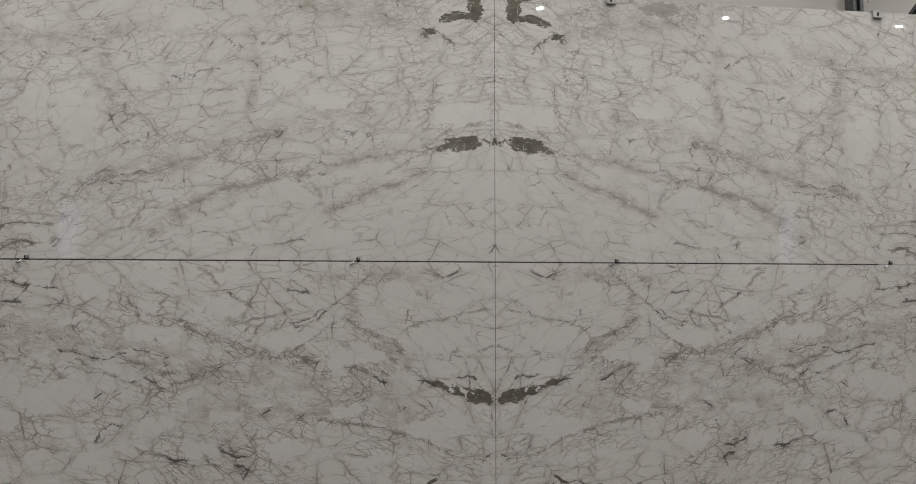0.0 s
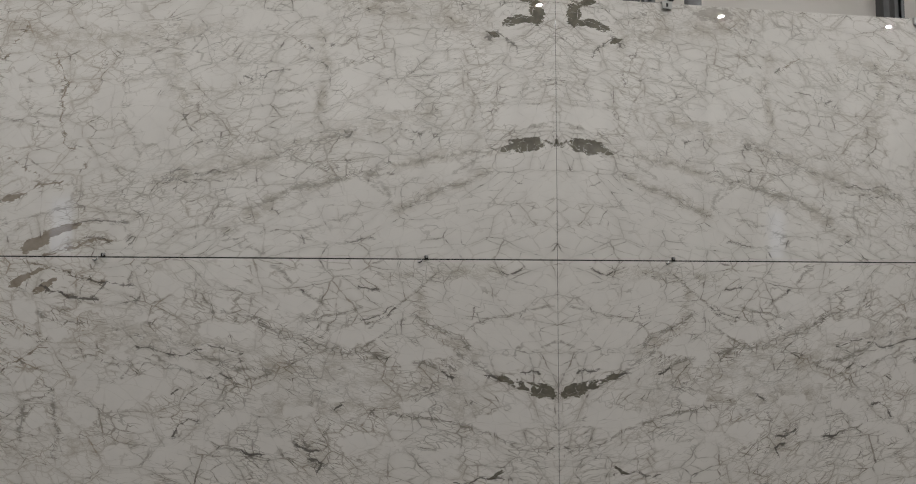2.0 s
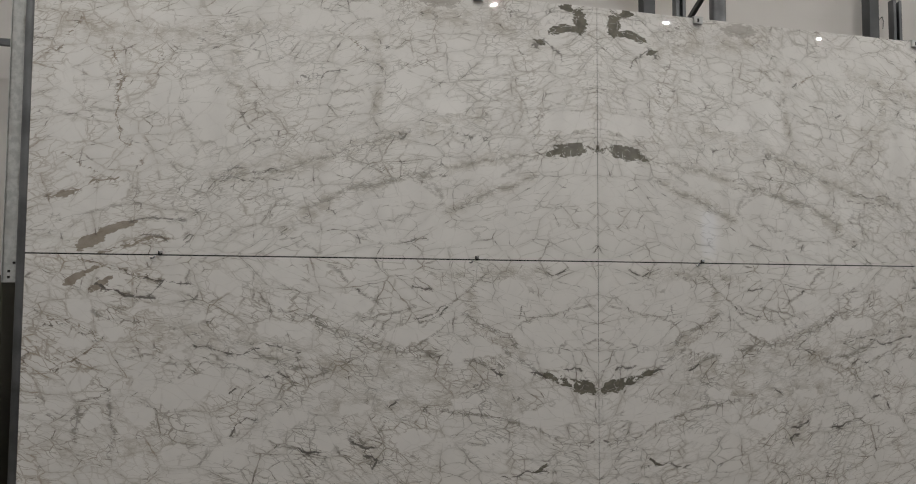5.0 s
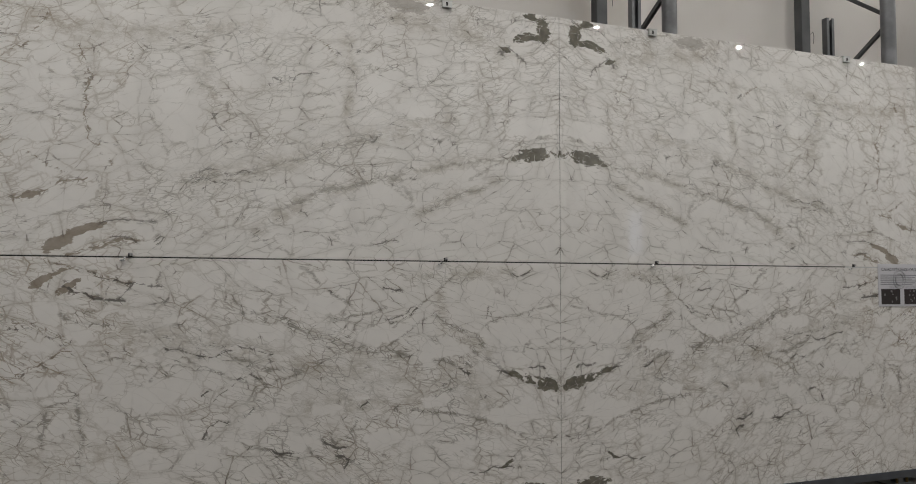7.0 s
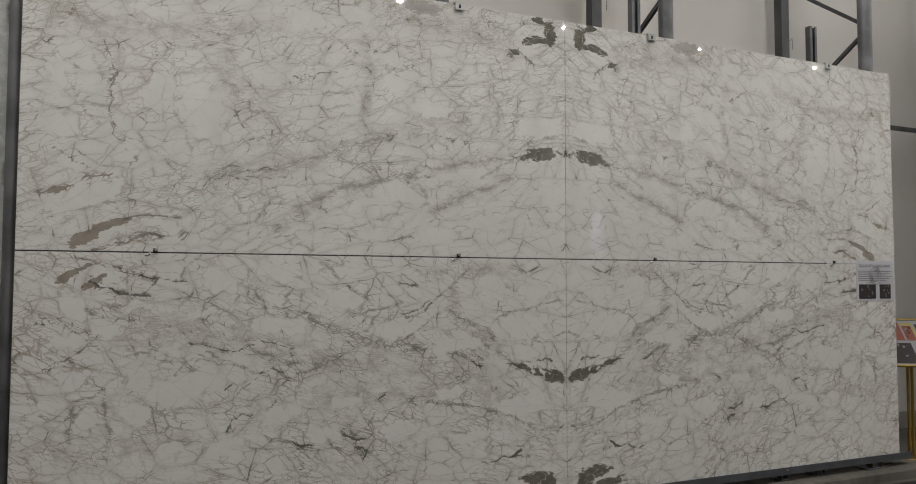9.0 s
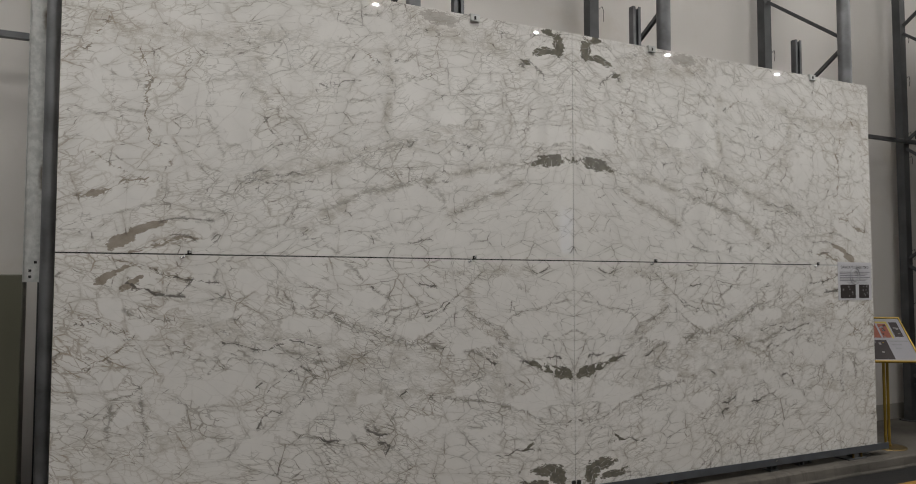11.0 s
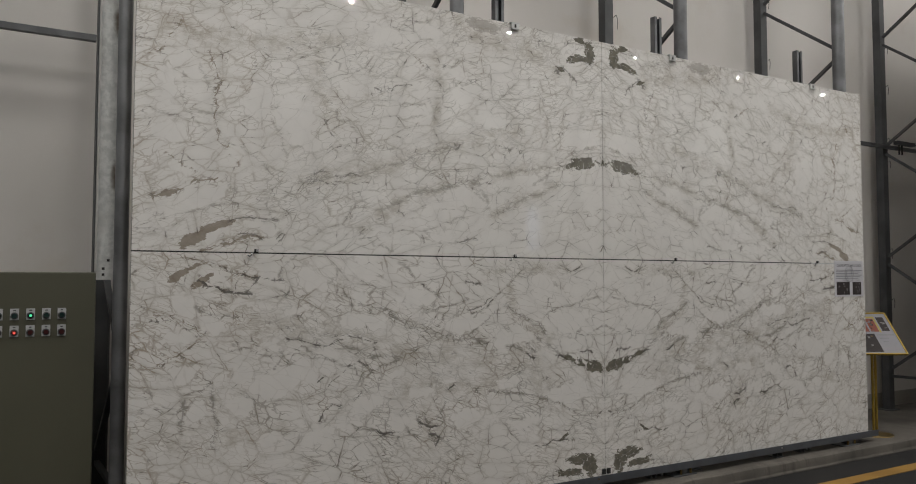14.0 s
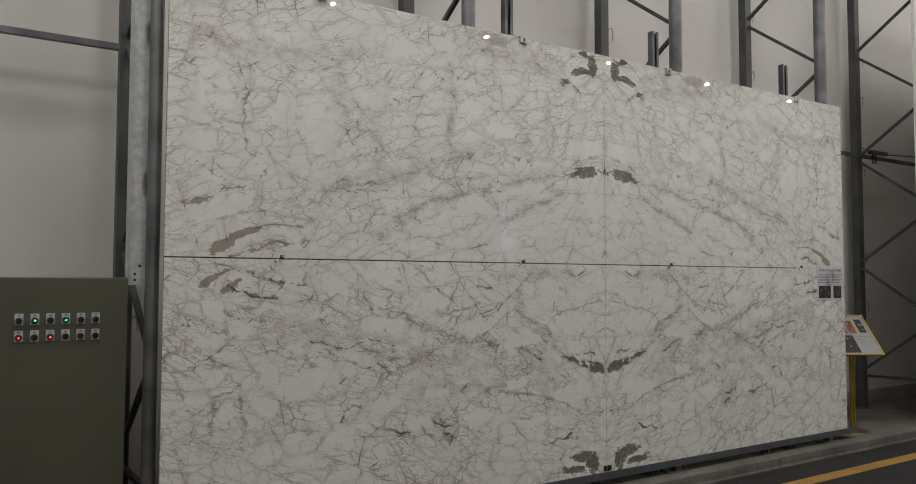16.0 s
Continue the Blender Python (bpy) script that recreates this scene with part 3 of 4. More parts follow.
shard("upper", 1.276, 1.219, 0.106, 0.043, -0)
shard("upper", 0.627, 0.221, 0.154, 0.065, -0)
shard("upper", 3.007, 0.461, 0.064, 0.039, 30)
shard("upper", 2.835, 0.092, 0.088, 0.027, -20)
shard("upper", 2.584, 0.147, 0.129, 0.025, -0)
shard("upper", 1.004, 0.940, 0.147, 0.057, -5)
shard("upper", 0.107, 0.442, 0.091, 0.098, -0)
shard("upper", 2.639, 1.321, 0.115, 0.045, 10)
shard("upper", 1.506, 1.458, 0.103, 0.063, -0)
shard("upper", 2.029, 1.026, 0.076, 0.053, 25)
shard("upper", 0.510, 0.352, 0.137, 0.051, 10)
shard("upper", 0.191, 0.195, 0.123, 0.045, -0)
line("lower", "ink", 1.2, (2.923, 0.157), (2.855, 0.187), (2.772, 0.218), (2.674, 0.231), (2.603, 0.234))
line("lower", "tan", 1, (2.923, 0.157), (2.855, 0.187), (2.772, 0.218))
line("lower", "ink", 1.6, (2.744, 0.224), (2.646, 0.234))
line("lower", "tan", 0.9, (3.021, 0.023), (2.927, 0.031), (2.858, 0.060), (2.747, 0.096), (2.635, 0.114), (2.577, 0.136))
line("lower", "ink", 0.7, (2.803, 0.078), (2.705, 0.105), (2.635, 0.114), (2.577, 0.139), (2.476, 0.157), (2.427, 0.151))
line("lower", "ink", 0.5, (2.702, 0.219), (2.703, 0.173), (2.677, 0.127), (2.640, 0.111))
line("lower", "ink", 0.5, (2.632, 0.225), (2.591, 0.179), (2.571, 0.142))
line("lower", "soft", 0.5, (2.462, 0.142), (2.420, 0.063), (2.347, 0.018))
line("lower", "ink", 0.5, (3.142, 0.363), (3.063, 0.371), (2.983, 0.411), (2.929, 0.457), (2.875, 0.458), (2.862, 0.428))
line("lower", "tan", 0.8, (3.143, 0.334), (2.984, 0.372), (2.875, 0.443))
line("lower", "tan", 0.9, (3.135, 0.598), (3.032, 0.566), (2.967, 0.515), (2.914, 0.496), (2.847, 0.489))
line("lower", "soft", 0.7, (2.920, 0.292), (2.851, 0.332), (2.741, 0.355))
line("lower", "ink", 0.8, (2.396, 0.492), (2.308, 0.504), (2.218, 0.528), (2.142, 0.534), (2.051, 0.505))
line("lower", "ink", 0.6, (2.219, 0.443), (2.173, 0.482), (2.005, 0.480), (1.942, 0.514), (1.846, 0.536))
line("lower", "soft", 1.1, (2.081, 0.526), (1.972, 0.584), (1.877, 0.619), (1.781, 0.633), (1.684, 0.646))
line("lower", "ink", 0.6, (2.063, 0.670), (1.971, 0.658), (1.908, 0.683))
line("lower", "soft", 0.6, (2.307, 0.551), (2.156, 0.619), (2.002, 0.673))
line("lower", "soft", 1.5, (1.882, 0.304), (1.753, 0.339), (1.687, 0.389), (1.588, 0.441), (1.487, 0.467), (1.385, 0.489), (1.282, 0.532), (1.141, 0.553), (1.034, 0.567))
line("lower", "soft", 0.6, (2.072, 0.157), (2.055, 0.238), (2.008, 0.271), (1.882, 0.304))
line("lower", "ink", 0.6, (1.541, 0.164), (1.507, 0.191))
line("lower", "soft", 0.6, (1.507, 0.191), (1.421, 0.242), (1.353, 0.277))
line("lower", "soft", 0.6, (1.691, 0.041), (1.625, 0.074), (1.591, 0.124))
line("lower", "soft", 0.5, (1.488, 0.359), (1.387, 0.320), (1.283, 0.294), (1.178, 0.278))
line("lower", "soft", 0.6, (1.420, 0.445), (1.369, 0.395), (1.318, 0.311))
line("lower", "ink", 0.6, (1.178, 0.347), (1.071, 0.314), (0.999, 0.280))
line("lower", "ink", 0.6, (1.160, 0.371), (1.089, 0.348), (0.992, 0.290))
line("lower", "ink", 1, (1.197, 0.168), (1.150, 0.175), (1.065, 0.196))
line("lower", "soft", 0.5, (1.177, 0.535), (1.071, 0.452), (0.999, 0.402), (0.926, 0.350))
line("lower", "soft", 0.9, (0.889, 0.333), (0.778, 0.388), (0.665, 0.443), (0.550, 0.517))
line("lower", "ink", 0.5, (0.511, 0.266), (0.531, 0.356), (0.615, 0.337))
line("lower", "soft", 0.5, (0.473, 0.357), (0.234, 0.305), (0.029, 0.270))
line("lower", "soft", 0.7, (0.852, 0.597), (0.703, 0.661), (0.627, 0.678))
line("lower", "ink", 0.7, (0.710, 0.665), (0.627, 0.678))
line("lower", "soft", 1.2, (0.627, 0.551), (0.512, 0.607), (0.434, 0.682), (0.348, 0.703))
line("lower", "ink", 1, (0.454, 0.685), (0.348, 0.703))
line("lower", "ink", 0.7, (0.236, 0.653), (0.115, 0.679))
line("lower", "soft", 0.5, (0.175, 0.563), (0.031, 0.493))
line("lower", "ink", 0.8, (0.353, 0.048), (0.293, 0.084), (0.212, 0.047))
line("lower", "ink", 1.3, (1.338, 0.857), (1.293, 0.839))
line("lower", "soft", 0.8, (2.973, 0.781), (2.984, 0.839), (2.996, 0.912), (2.988, 0.985))
line("lower", "soft", 0.8, (2.826, 0.759), (2.811, 0.834), (2.822, 0.908), (2.794, 0.969), (2.832, 1.056), (2.815, 1.092))
line("lower", "soft", 0.5, (2.974, 0.752), (2.867, 0.757), (2.819, 0.730))
line("lower", "ink", 0.6, (2.153, 0.793), (2.093, 0.732), (2.063, 0.702), (2.017, 0.691))
line("lower", "ink", 0.9, (2.194, 0.979), (2.165, 0.933), (2.121, 0.889), (2.084, 0.910))
line("lower", "ink", 1.3, (2.214, 0.749), (2.184, 0.728))
line("lower", "soft", 0.7, (1.996, 1.039), (1.902, 1.061), (1.807, 1.084), (1.720, 1.106))
line("lower", "ink", 1.1, (1.823, 1.086), (1.727, 1.109))
line("lower", "ink", 1.5, (1.532, 1.038), (1.481, 1.074), (1.407, 1.099))
line("lower", "ink", 1, (1.447, 1.126), (1.379, 1.164), (1.399, 1.199))
line("lower", "soft", 0.6, (1.481, 1.074), (1.381, 0.998), (1.347, 0.934))
line("lower", "ink", 0.5, (1.983, 0.881), (1.930, 0.836))
line("lower", "soft", 0.5, (1.907, 0.734), (1.812, 0.696), (1.684, 0.653))
line("lower", "soft", 0.7, (0.997, 0.885), (0.778, 0.931), (0.435, 1.022), (0.239, 1.106), (0.036, 1.163))
line("lower", "ink", 0.7, (0.077, 1.134), (0.024, 1.116))
line("lower", "ink", 0.7, (0.628, 1.297), (0.436, 1.274), (0.271, 1.283))
line("lower", "soft", 0.5, (2.736, 0.553), (2.653, 0.531), (2.553, 0.574), (2.423, 0.588), (2.216, 0.601))
line("lower", "soft", 0.5, (2.480, 0.653), (2.438, 0.599), (2.453, 0.546))
line("lower", "soft", 0.5, (3.128, 0.831), (3.023, 0.866), (2.893, 0.785))
line("lower", "soft", 0.4, (1.142, 0.399), (0.853, 0.193), (0.741, 0.086))
line("lower", "stream", 1.5, (2.739, 0.401), (2.398, 0.423), (2.004, 0.512), (1.684, 0.603), (1.350, 0.625), (0.998, 0.679), (0.627, 0.728))
line("lower", "stream", 0.9, (1.882, 0.304), (1.487, 0.467), (1.034, 0.567))
line("lower", "stream", 0.8, (0.853, 0.193), (0.815, 0.405), (0.512, 0.554))
line("lower", "stream", 1.4, (1.746, 0.846), (1.416, 0.830), (0.997, 0.851), (0.435, 0.915))
line("lower", "stream", 0.8, (2.072, 0.157), (2.008, 0.287))
line("lower", "stream", 1.3, (3.123, 1.005), (2.859, 1.054), (2.443, 1.008))
line("lower", "stream", 1, (1.482, 0.992), (1.379, 1.197))
line("lower", "stream", 1, (1.000, 0.123), (0.778, 0.087), (0.353, 0.066))
shard("lower", 1.540, 0.241, 0.147, 0.067, 12)
shard("lower", 1.212, 0.449, 0.175, 0.072, 5)
shard("lower", 1.525, 0.073, 0.141, 0.044, 0)
shard("lower", 1.215, 0.096, 0.159, 0.038, 0)
shard("lower", 0.797, 0.556, 0.156, 0.060, 5)
shard("lower", 0.394, 0.467, 0.158, 0.087, -25)
shard("lower", 0.215, 0.415, 0.105, 0.059, 30)
shard("lower", 2.806, 0.163, 0.110, 0.030, -18)
shard("lower", 2.987, 0.277, 0.096, 0.060, -22)
shard("lower", 2.844, 0.384, 0.098, 0.054, -25)
shard("lower", 2.686, 0.295, 0.101, 0.034, 0)
shard("lower", 2.240, 0.141, 0.090, 0.070, 0)
shard("lower", 1.917, 0.066, 0.133, 0.056, 5)
shard("lower", 1.977, 0.239, 0.056, 0.052, 0)
shard("lower", 1.912, 0.392, 0.183, 0.065, -8)
shard("lower", 2.156, 0.587, 0.121, 0.035, -15)
shard("lower", 2.478, 0.730, 0.129, 0.092, 5)
shard("lower", 3.002, 0.668, 0.106, 0.047, 15)
shard("lower", 2.193, 1.072, 0.120, 0.062, 10)
shard("lower", 2.912, 0.873, 0.075, 0.059, 0)
shard("lower", 1.904, 0.901, 0.126, 0.054, 10)
shard("lower", 1.647, 1.047, 0.091, 0.046, 0)
shard("lower", 0.852, 0.823, 0.096, 0.042, 0)
shard("lower", 0.357, 0.947, 0.236, 0.079, 5)
shard("lower", 2.677, 0.676, 0.072, 0.055, 0)
shard("lower", 2.673, 0.857, 0.078, 0.048, 15)
shard("lower", 1.517, 0.858, 0.100, 0.046, 0)
shard("lower", 1.174, 1.045, 0.126, 0.051, 5)
shard("lower", 2.304, 0.692, 0.089, 0.062, 0)
shard("lower", 0.550, 0.194, 0.108, 0.065, 0)
shard("lower", 0.234, 0.213, 0.145, 0.052, 0)
shard("lower", 2.499, 1.065, 0.086, 0.043, 15)
shard("lower", 1.747, 0.748, 0.097, 0.033, 20)
shard("lower", 0.703, 1.110, 0.150, 0.049, 5)
shard("lower", 2.511, 0.529, 0.069, 0.025, 0)
shard("lower", 2.341, 0.315, 0.089, 0.031, 0)
shard("lower", 0.996, 1.091, 0.086, 0.041, 0)
shard("lower", 3.047, 0.483, 0.074, 0.035, -15)
patch("upper", "dark", 0.165, 0.705, 0.105, 0.046, -6)
patch("upper", "dark", 0.300, 0.675, 0.070, 0.011, -16)
patch("upper", "dark", 0.175, 0.700, 0.165, 0.014, -8)
patch("upper", "dark", 0.008, 0.735, 0.010, 0.024, 0)
patch("upper", "dark", 0.200, 1.605, 0.060, 0.030)
patch("upper", "dark", 0.115, 1.545, 0.045, 0.095, 4)
patch("upper", "dark", 0.230, 1.465, 0.130, 0.030, -14)
patch("upper", "dark", 0.385, 1.372, 0.050, 0.012, 20)
patch("upper", "tan", 2.945, 0.080, 0.085, 0.046, -38)
patch("upper", "tan", 2.830, 0.146, 0.090, 0.022, -14)
patch("upper", "tan", 3.080, 0.330, 0.050, 0.022, -30)
patch("upper", "grey", 1.060, 1.585, 0.115, 0.050)
patch("lower", "dark", 0.145, 0.760, 0.120, 0.042, -10)
patch("lower", "dark", 0.040, 0.785, 0.050, 0.022, -34)
patch("lower", "dark", 0.170, 0.752, 0.190, 0.012, -12)
patch("lower", "dark", 0.330, 0.705, 0.055, 0.014, -14)
patch("lower", "dark", 0.225, 1.448, 0.140, 0.040, -8)
patch("lower", "dark", 0.140, 1.500, 0.060, 0.075, 10)
patch("lower", "dark", 0.310, 1.520, 0.140, 0.024, -12)
patch("lower", "dark", 0.400, 1.260, 0.060, 0.012, 24)
patch("lower", "tan", 2.985, 0.108, 0.095, 0.022, 34)
patch("lower", "tan", 2.905, 0.165, 0.060, 0.016, 36)
shard("upper", 0.310, 1.515, 0.060, 0.030, 0)


def gap_to(u, v, points):
    """Distance of the places to a polyline."""
    best = np.full(u.shape, 9.0)
    for (a0, b0), (a1, b1) in zip(points, points[1:]):
        du, dv = a1 - a0, b1 - b0
        h = np.clip(((u - a0) * du + (v - b0) * dv) / (du * du + dv * dv), 0, 1)
        best = np.minimum(best, np.hypot(u - a0 - h * du, v - b0 - h * dv))
    return best


def sway(u, v, size, seed):
    """Smooth random field between -1 and 1, with waves of about the given size."""
    grid = np.random.default_rng(seed).uniform(-1, 1, (256, 256))
    a, b = u / size + 7.3, v / size + 3.1
    i, j = np.floor(a).astype(int), np.floor(b).astype(int)
    f, g = a - i, b - j
    f, g = f * f * (3 - 2 * f), g * g * (3 - 2 * g)
    i, j, i1, j1 = i % 256, j % 256, (i + 1) % 256, (j + 1) % 256
    return (grid[i, j] * (1 - f) + grid[i1, j] * f) * (1 - g) + (grid[i, j1] * (1 - f) + grid[i1, j1] * f) * g


def slab(x0, x1, z0, z1, label):
    """A slab 20 mm thick with an eased edge; its polished face is a fine net that carries the figure."""
    e, step = 0.0012, 0.0065
    nx, nz = int((x1 - x0) / step), int((z1 - z0) / step)
    gx, gz = np.meshgrid(np.linspace(x0 + e, x1 - e, nx), np.linspace(z0 + e, z1 - e, nz))
    co = np.stack([gx, np.zeros_like(gx), gz], -1).reshape(-1, 3)
    i = np.arange(nx * nz).reshape(nz, nx)
    faces = np.stack([i[:-1, :-1], i[:-1, 1:], i[1:, 1:], i[1:, :-1]], -1).reshape(-1, 4)
    rim = np.concatenate([i[0, :], i[1:, -1], i[-1, -2::-1], i[-2:0:-1, 0]])
    k, n = len(rim), len(co)
    cx, cz = np.clip(co[rim, 0] + np.sign(co[rim, 0] - (x0 + x1) / 2) * 0, x0, x1), co[rim, 2]
    ox = np.where(cx <= x0 + e + 1e-6, x0, np.where(cx >= x1 - e - 1e-6, x1, cx))
    oz = np.where(cz <= z0 + e + 1e-6, z0, np.where(cz >= z1 - e - 1e-6, z1, cz))
    ring1 = np.stack([ox, np.full(k, e), oz], -1)
    ring2 = np.stack([ox, np.full(k, 0.02), oz], -1)
    j, j2 = np.arange(k), np.roll(np.arange(k), -1)
    side = [np.stack([rim[j], n + j, n + j2, rim[j2]], -1), np.stack([n + j, n + k + j, n + k + j2, n + j2], -1)]
    data = bpy.data.meshes.new("marble_slab")
    polys = np.concatenate([faces, *side]).tolist() + [list(range(n + k, n + 2 * k))]
    data.from_pydata(np.concatenate([co, ring1, ring2]).tolist(), [], polys)
    data.materials.append(MARBLE)
    pts = np.concatenate([co, ring1, ring2])
    u, v = np.abs(pts[:, 0]), np.abs(pts[:, 2] - JOINT)
    half = "lower" if z0 < JOINT - 0.5 else "upper"
    seed = 1 if half == "upper" else 40
    bend_u = bend_v = 0.0
    for size, much in ((0.16, 0.016), (0.055, 0.011), (0.022, 0.006)):
        bend_u = bend_u + much * sway(u, v, size, seed)
        bend_v = bend_v + much * sway(u, v, size, seed + 1)
        seed += 2

    def keep_field(name, values):
        data.attributes.new(name, "FLOAT", "POINT").data.foreach_set("value", values.astype(np.float32))

    for kind in ("soft", "tan", "ink", "stream"):
        best = np.full(len(pts), 0.5)
        for what, weight, points in FIGURE[half]:
            if what == kind:
                best = np.minimum(best, gap_to(u + bend_u, v + bend_v, points) / weight)
        keep_field(kind + "_gap", best)

    def oval(pu, pv, ru, rv, turn, k=1.0):
        c, sn = math.cos(radians(turn)), math.sin(radians(turn))
        a, b = u + bend_u * k - pu, v + bend_v * k - pv
        return ((a * c + b * sn) / ru) ** 2 + ((b * c - a * sn) / rv) ** 2

    best = np.full(len(pts), 0.3)
    for pu, pv, ru, rv, turn in SHARDS[half]:
        best = np.minimum(best, (np.sqrt(oval(pu, pv, ru, rv, turn, 2.2)) - 1.0) * min(ru, rv))
    keep_field("shard_gap", best)
    for kind in ("dark", "tan", "grey"):
        best = np.full(len(pts), 60.0)
        for what, *shape in PATCHES[half]:
            if what == kind:
                best = np.minimum(best, oval(*shape))
        keep_field(kind + "_spot", best)
    data.update()
    return tagged(new("marble_slab", data), label, "marble slab", "book-matched marble slabs")


G = 0.003
slab(-SLAB_W, -G / 2, JOINT + 0.007, TOP, "upper polished white marble slab, brown veins, on the lower slab")
slab(G / 2, SLAB_W, JOINT + 0.007, TOP, "upper polished white marble slab, mirrored grey veins")
slab(-SLAB_W, -G / 2, BOTTOM, JOINT, "lower polished white marble slab, brown veins, standing on a steel rail")
slab(G / 2, SLAB_W, BOTTOM, JOINT, "lower polished white marble slab, mirrored veins, paper sign at its edge")


# black strips set in the open gaps paint the darkness behind the slabs
thing("joint_gap_shade", box(B(), -SLAB_W, 2.46, 0.004, 0.018, JOINT + 0.0004, JOINT + 0.0066), BLACK, "thin black strip as the shade in the joint between marble slabs", "gasket")
# added pale strip stands for the stretch where the gap closes
thing("joint_closed_strip", box(B(), 2.465, SLAB_W, 0.001, 0.018, JOINT + 0.0004, JOINT + 0.0066), PLASTIC, "thin pale strip added where the joint between marble slabs closes", "filler")
thing("seam_gap_shade", box(B(), -0.0012, 0.0012, 0.004, 0.018, BOTTOM, TOP - 0.002), BLACK, "thin black strip as the shade in the upright seam between slabs", "gasket")

# joint clips
def clip(x):
    ob = group_of("joint_clip", (x, 0, JOINT), "small metal clip in the joint between marble slabs", "clip", "joint clips")
    part("block", box(B(), 0.012, 0.034, -0.010, -0.0005, 0.004, 0.026, 0.002), BLACK, ob)
    part("tab", box(B(), 0.018, 0.034, -0.013, -0.010, 0.010, 0.026, 0.001), CHROME, ob)
    bm = wire(B(), [(-0.004, -0.006, 0.002), (-0.006, -0.010, -0.008), (-0.016, -0.011, -0.016), (-0.028, -0.010, -0.012)], 0.0045, 8)
    part("hook", bm, CHROME, ob)


for x in (-2.616, -0.823, 0.718, 2.512):
    clip(x)


# ---- steel carrier behind the slabs ----
def carrier():
    ob = group_of("slab_carrier", (0, 0, KERB), "blue-grey steel rail on short feet carrying the marble slabs", "slab carrier")
    z = -KERB
    bm = B()
    box(bm, -3.36, 3.36, -0.032, 0.045, 0.148 + z, 0.190 + z, 0.003)
    part("rail", bm, RAIL, ob)
    box_lip = box(B(), -3.30, 3.36, -0.036, -0.0325, 0.150 + z, 0.206 + z, 0.001)
    part("rail_lip", box_lip, RAIL, ob)
    for x in (-2.1, -0.10, 1.94):
        bm = box(B(), x - 0.045, x + 0.045, -0.02, 0.07, 0.0, 0.012, 0.002)
        box(bm, x - 0.030, x + 0.030, 0.028, 0.036, 0.012, 0.0475)
        box(bm, x - 0.034, x - 0.026, -0.015, 0.028, 0.012, 0.0475)
        box(bm, x + 0.026, x + 0.034, -0.015, 0.028, 0.012, 0.0475)
        part("foot", bm, STEEL, ob)
        part("bolt", rod(B(), (x, -0.0365, 0.088), (x, -0.044, 0.088), 0.007, 6), CHROME, ob)
    for x in (-1.55, 0.50, 2.30):
        for dx in (-0.025, 0.025):
            part("stub", box(B(), x + dx - 0.005, x + dx + 0.005, 0.02, 0.10, 0.0, 0.0475), DARK_STEEL, ob)
    for x in (-3.0, -1.1, 0.80, 2.95):
        bm = box(B(), x - 0.14, x + 0.10, -0.045, 0.10, 0.0, 0.010, 0.002)
        part("foot_plate", bm, DARK_STEEL, ob)
        part("jack", box(B(), x - 0.03, x + 0.02, -0.02, 0.06, 0.010, 0.0475, 0.002), STEEL, ob)
        for dx in (-0.05, 0.055):
            part("foot_bolt", rod(B(), (x + dx, -0.02, 0.010), (x + dx, -0.02, 0.046), 0.010, 8), BRASS, ob, "brass-coloured bolt")
    for dx in (-0.022, 0.022):
        part("stop_block", box(B(), dx - 0.014, dx + 0.014, -0.018, -0.001, 0.1065, 0.146, 0.004), BLACK, ob, "small black rubber stop")


carrier()


def upright(x):
    """Slotted channel behind the slabs, with a clamp over their top edge."""
    ob = group_of("slab_upright", (x, 0.075, KERB), "slotted galvanised channel behind the slabs with a clamp", "steel upright", "slab uprights")
    bm = channel(B(), pose(0, 0, 0, 0, 0, -90), 0.074, 0.05, 0.0, 3.73 - KERB, 0.024)
    part("channel", bm, STEEL, ob)
    z = TOP - KERB
    bm = box(B(), -0.05, 0.05, -0.052, -0.026, z - 0.03, z + 0.012, 0.002)
    part("bracket", bm, STEEL, ob)
    bm = box(B(), 0.05, 0.125, -0.094, -0.050, z + 0.001, z + 0.007, 0.001)
    box(bm, 0.055, 0.120, -0.094, -0.0775, z - 0.042, z + 0.001, 0.003)
    part("clamp", bm, GALV, ob, "square steel clamp hooked over the slab")
    part("clamp_slot", box(B(), 0.078, 0.092, -0.096, -0.0945, z - 0.032, z - 0.008, 0.0), BLACK, ob)


for x in (-2.45, -0.885, 0.640, 2.425):
    upright(x)


# ---- storage rack frames ----
RACKS = ((-3.29, -3.31, 0.037), (-1.19, -1.25, 0.050), (0.97, 0.87, 0.055), (3.13, 3.02, 0.058), (5.28, 5.18, 0.058))   # x of front and back post, radius
YF, YB = 0.125, 0.93


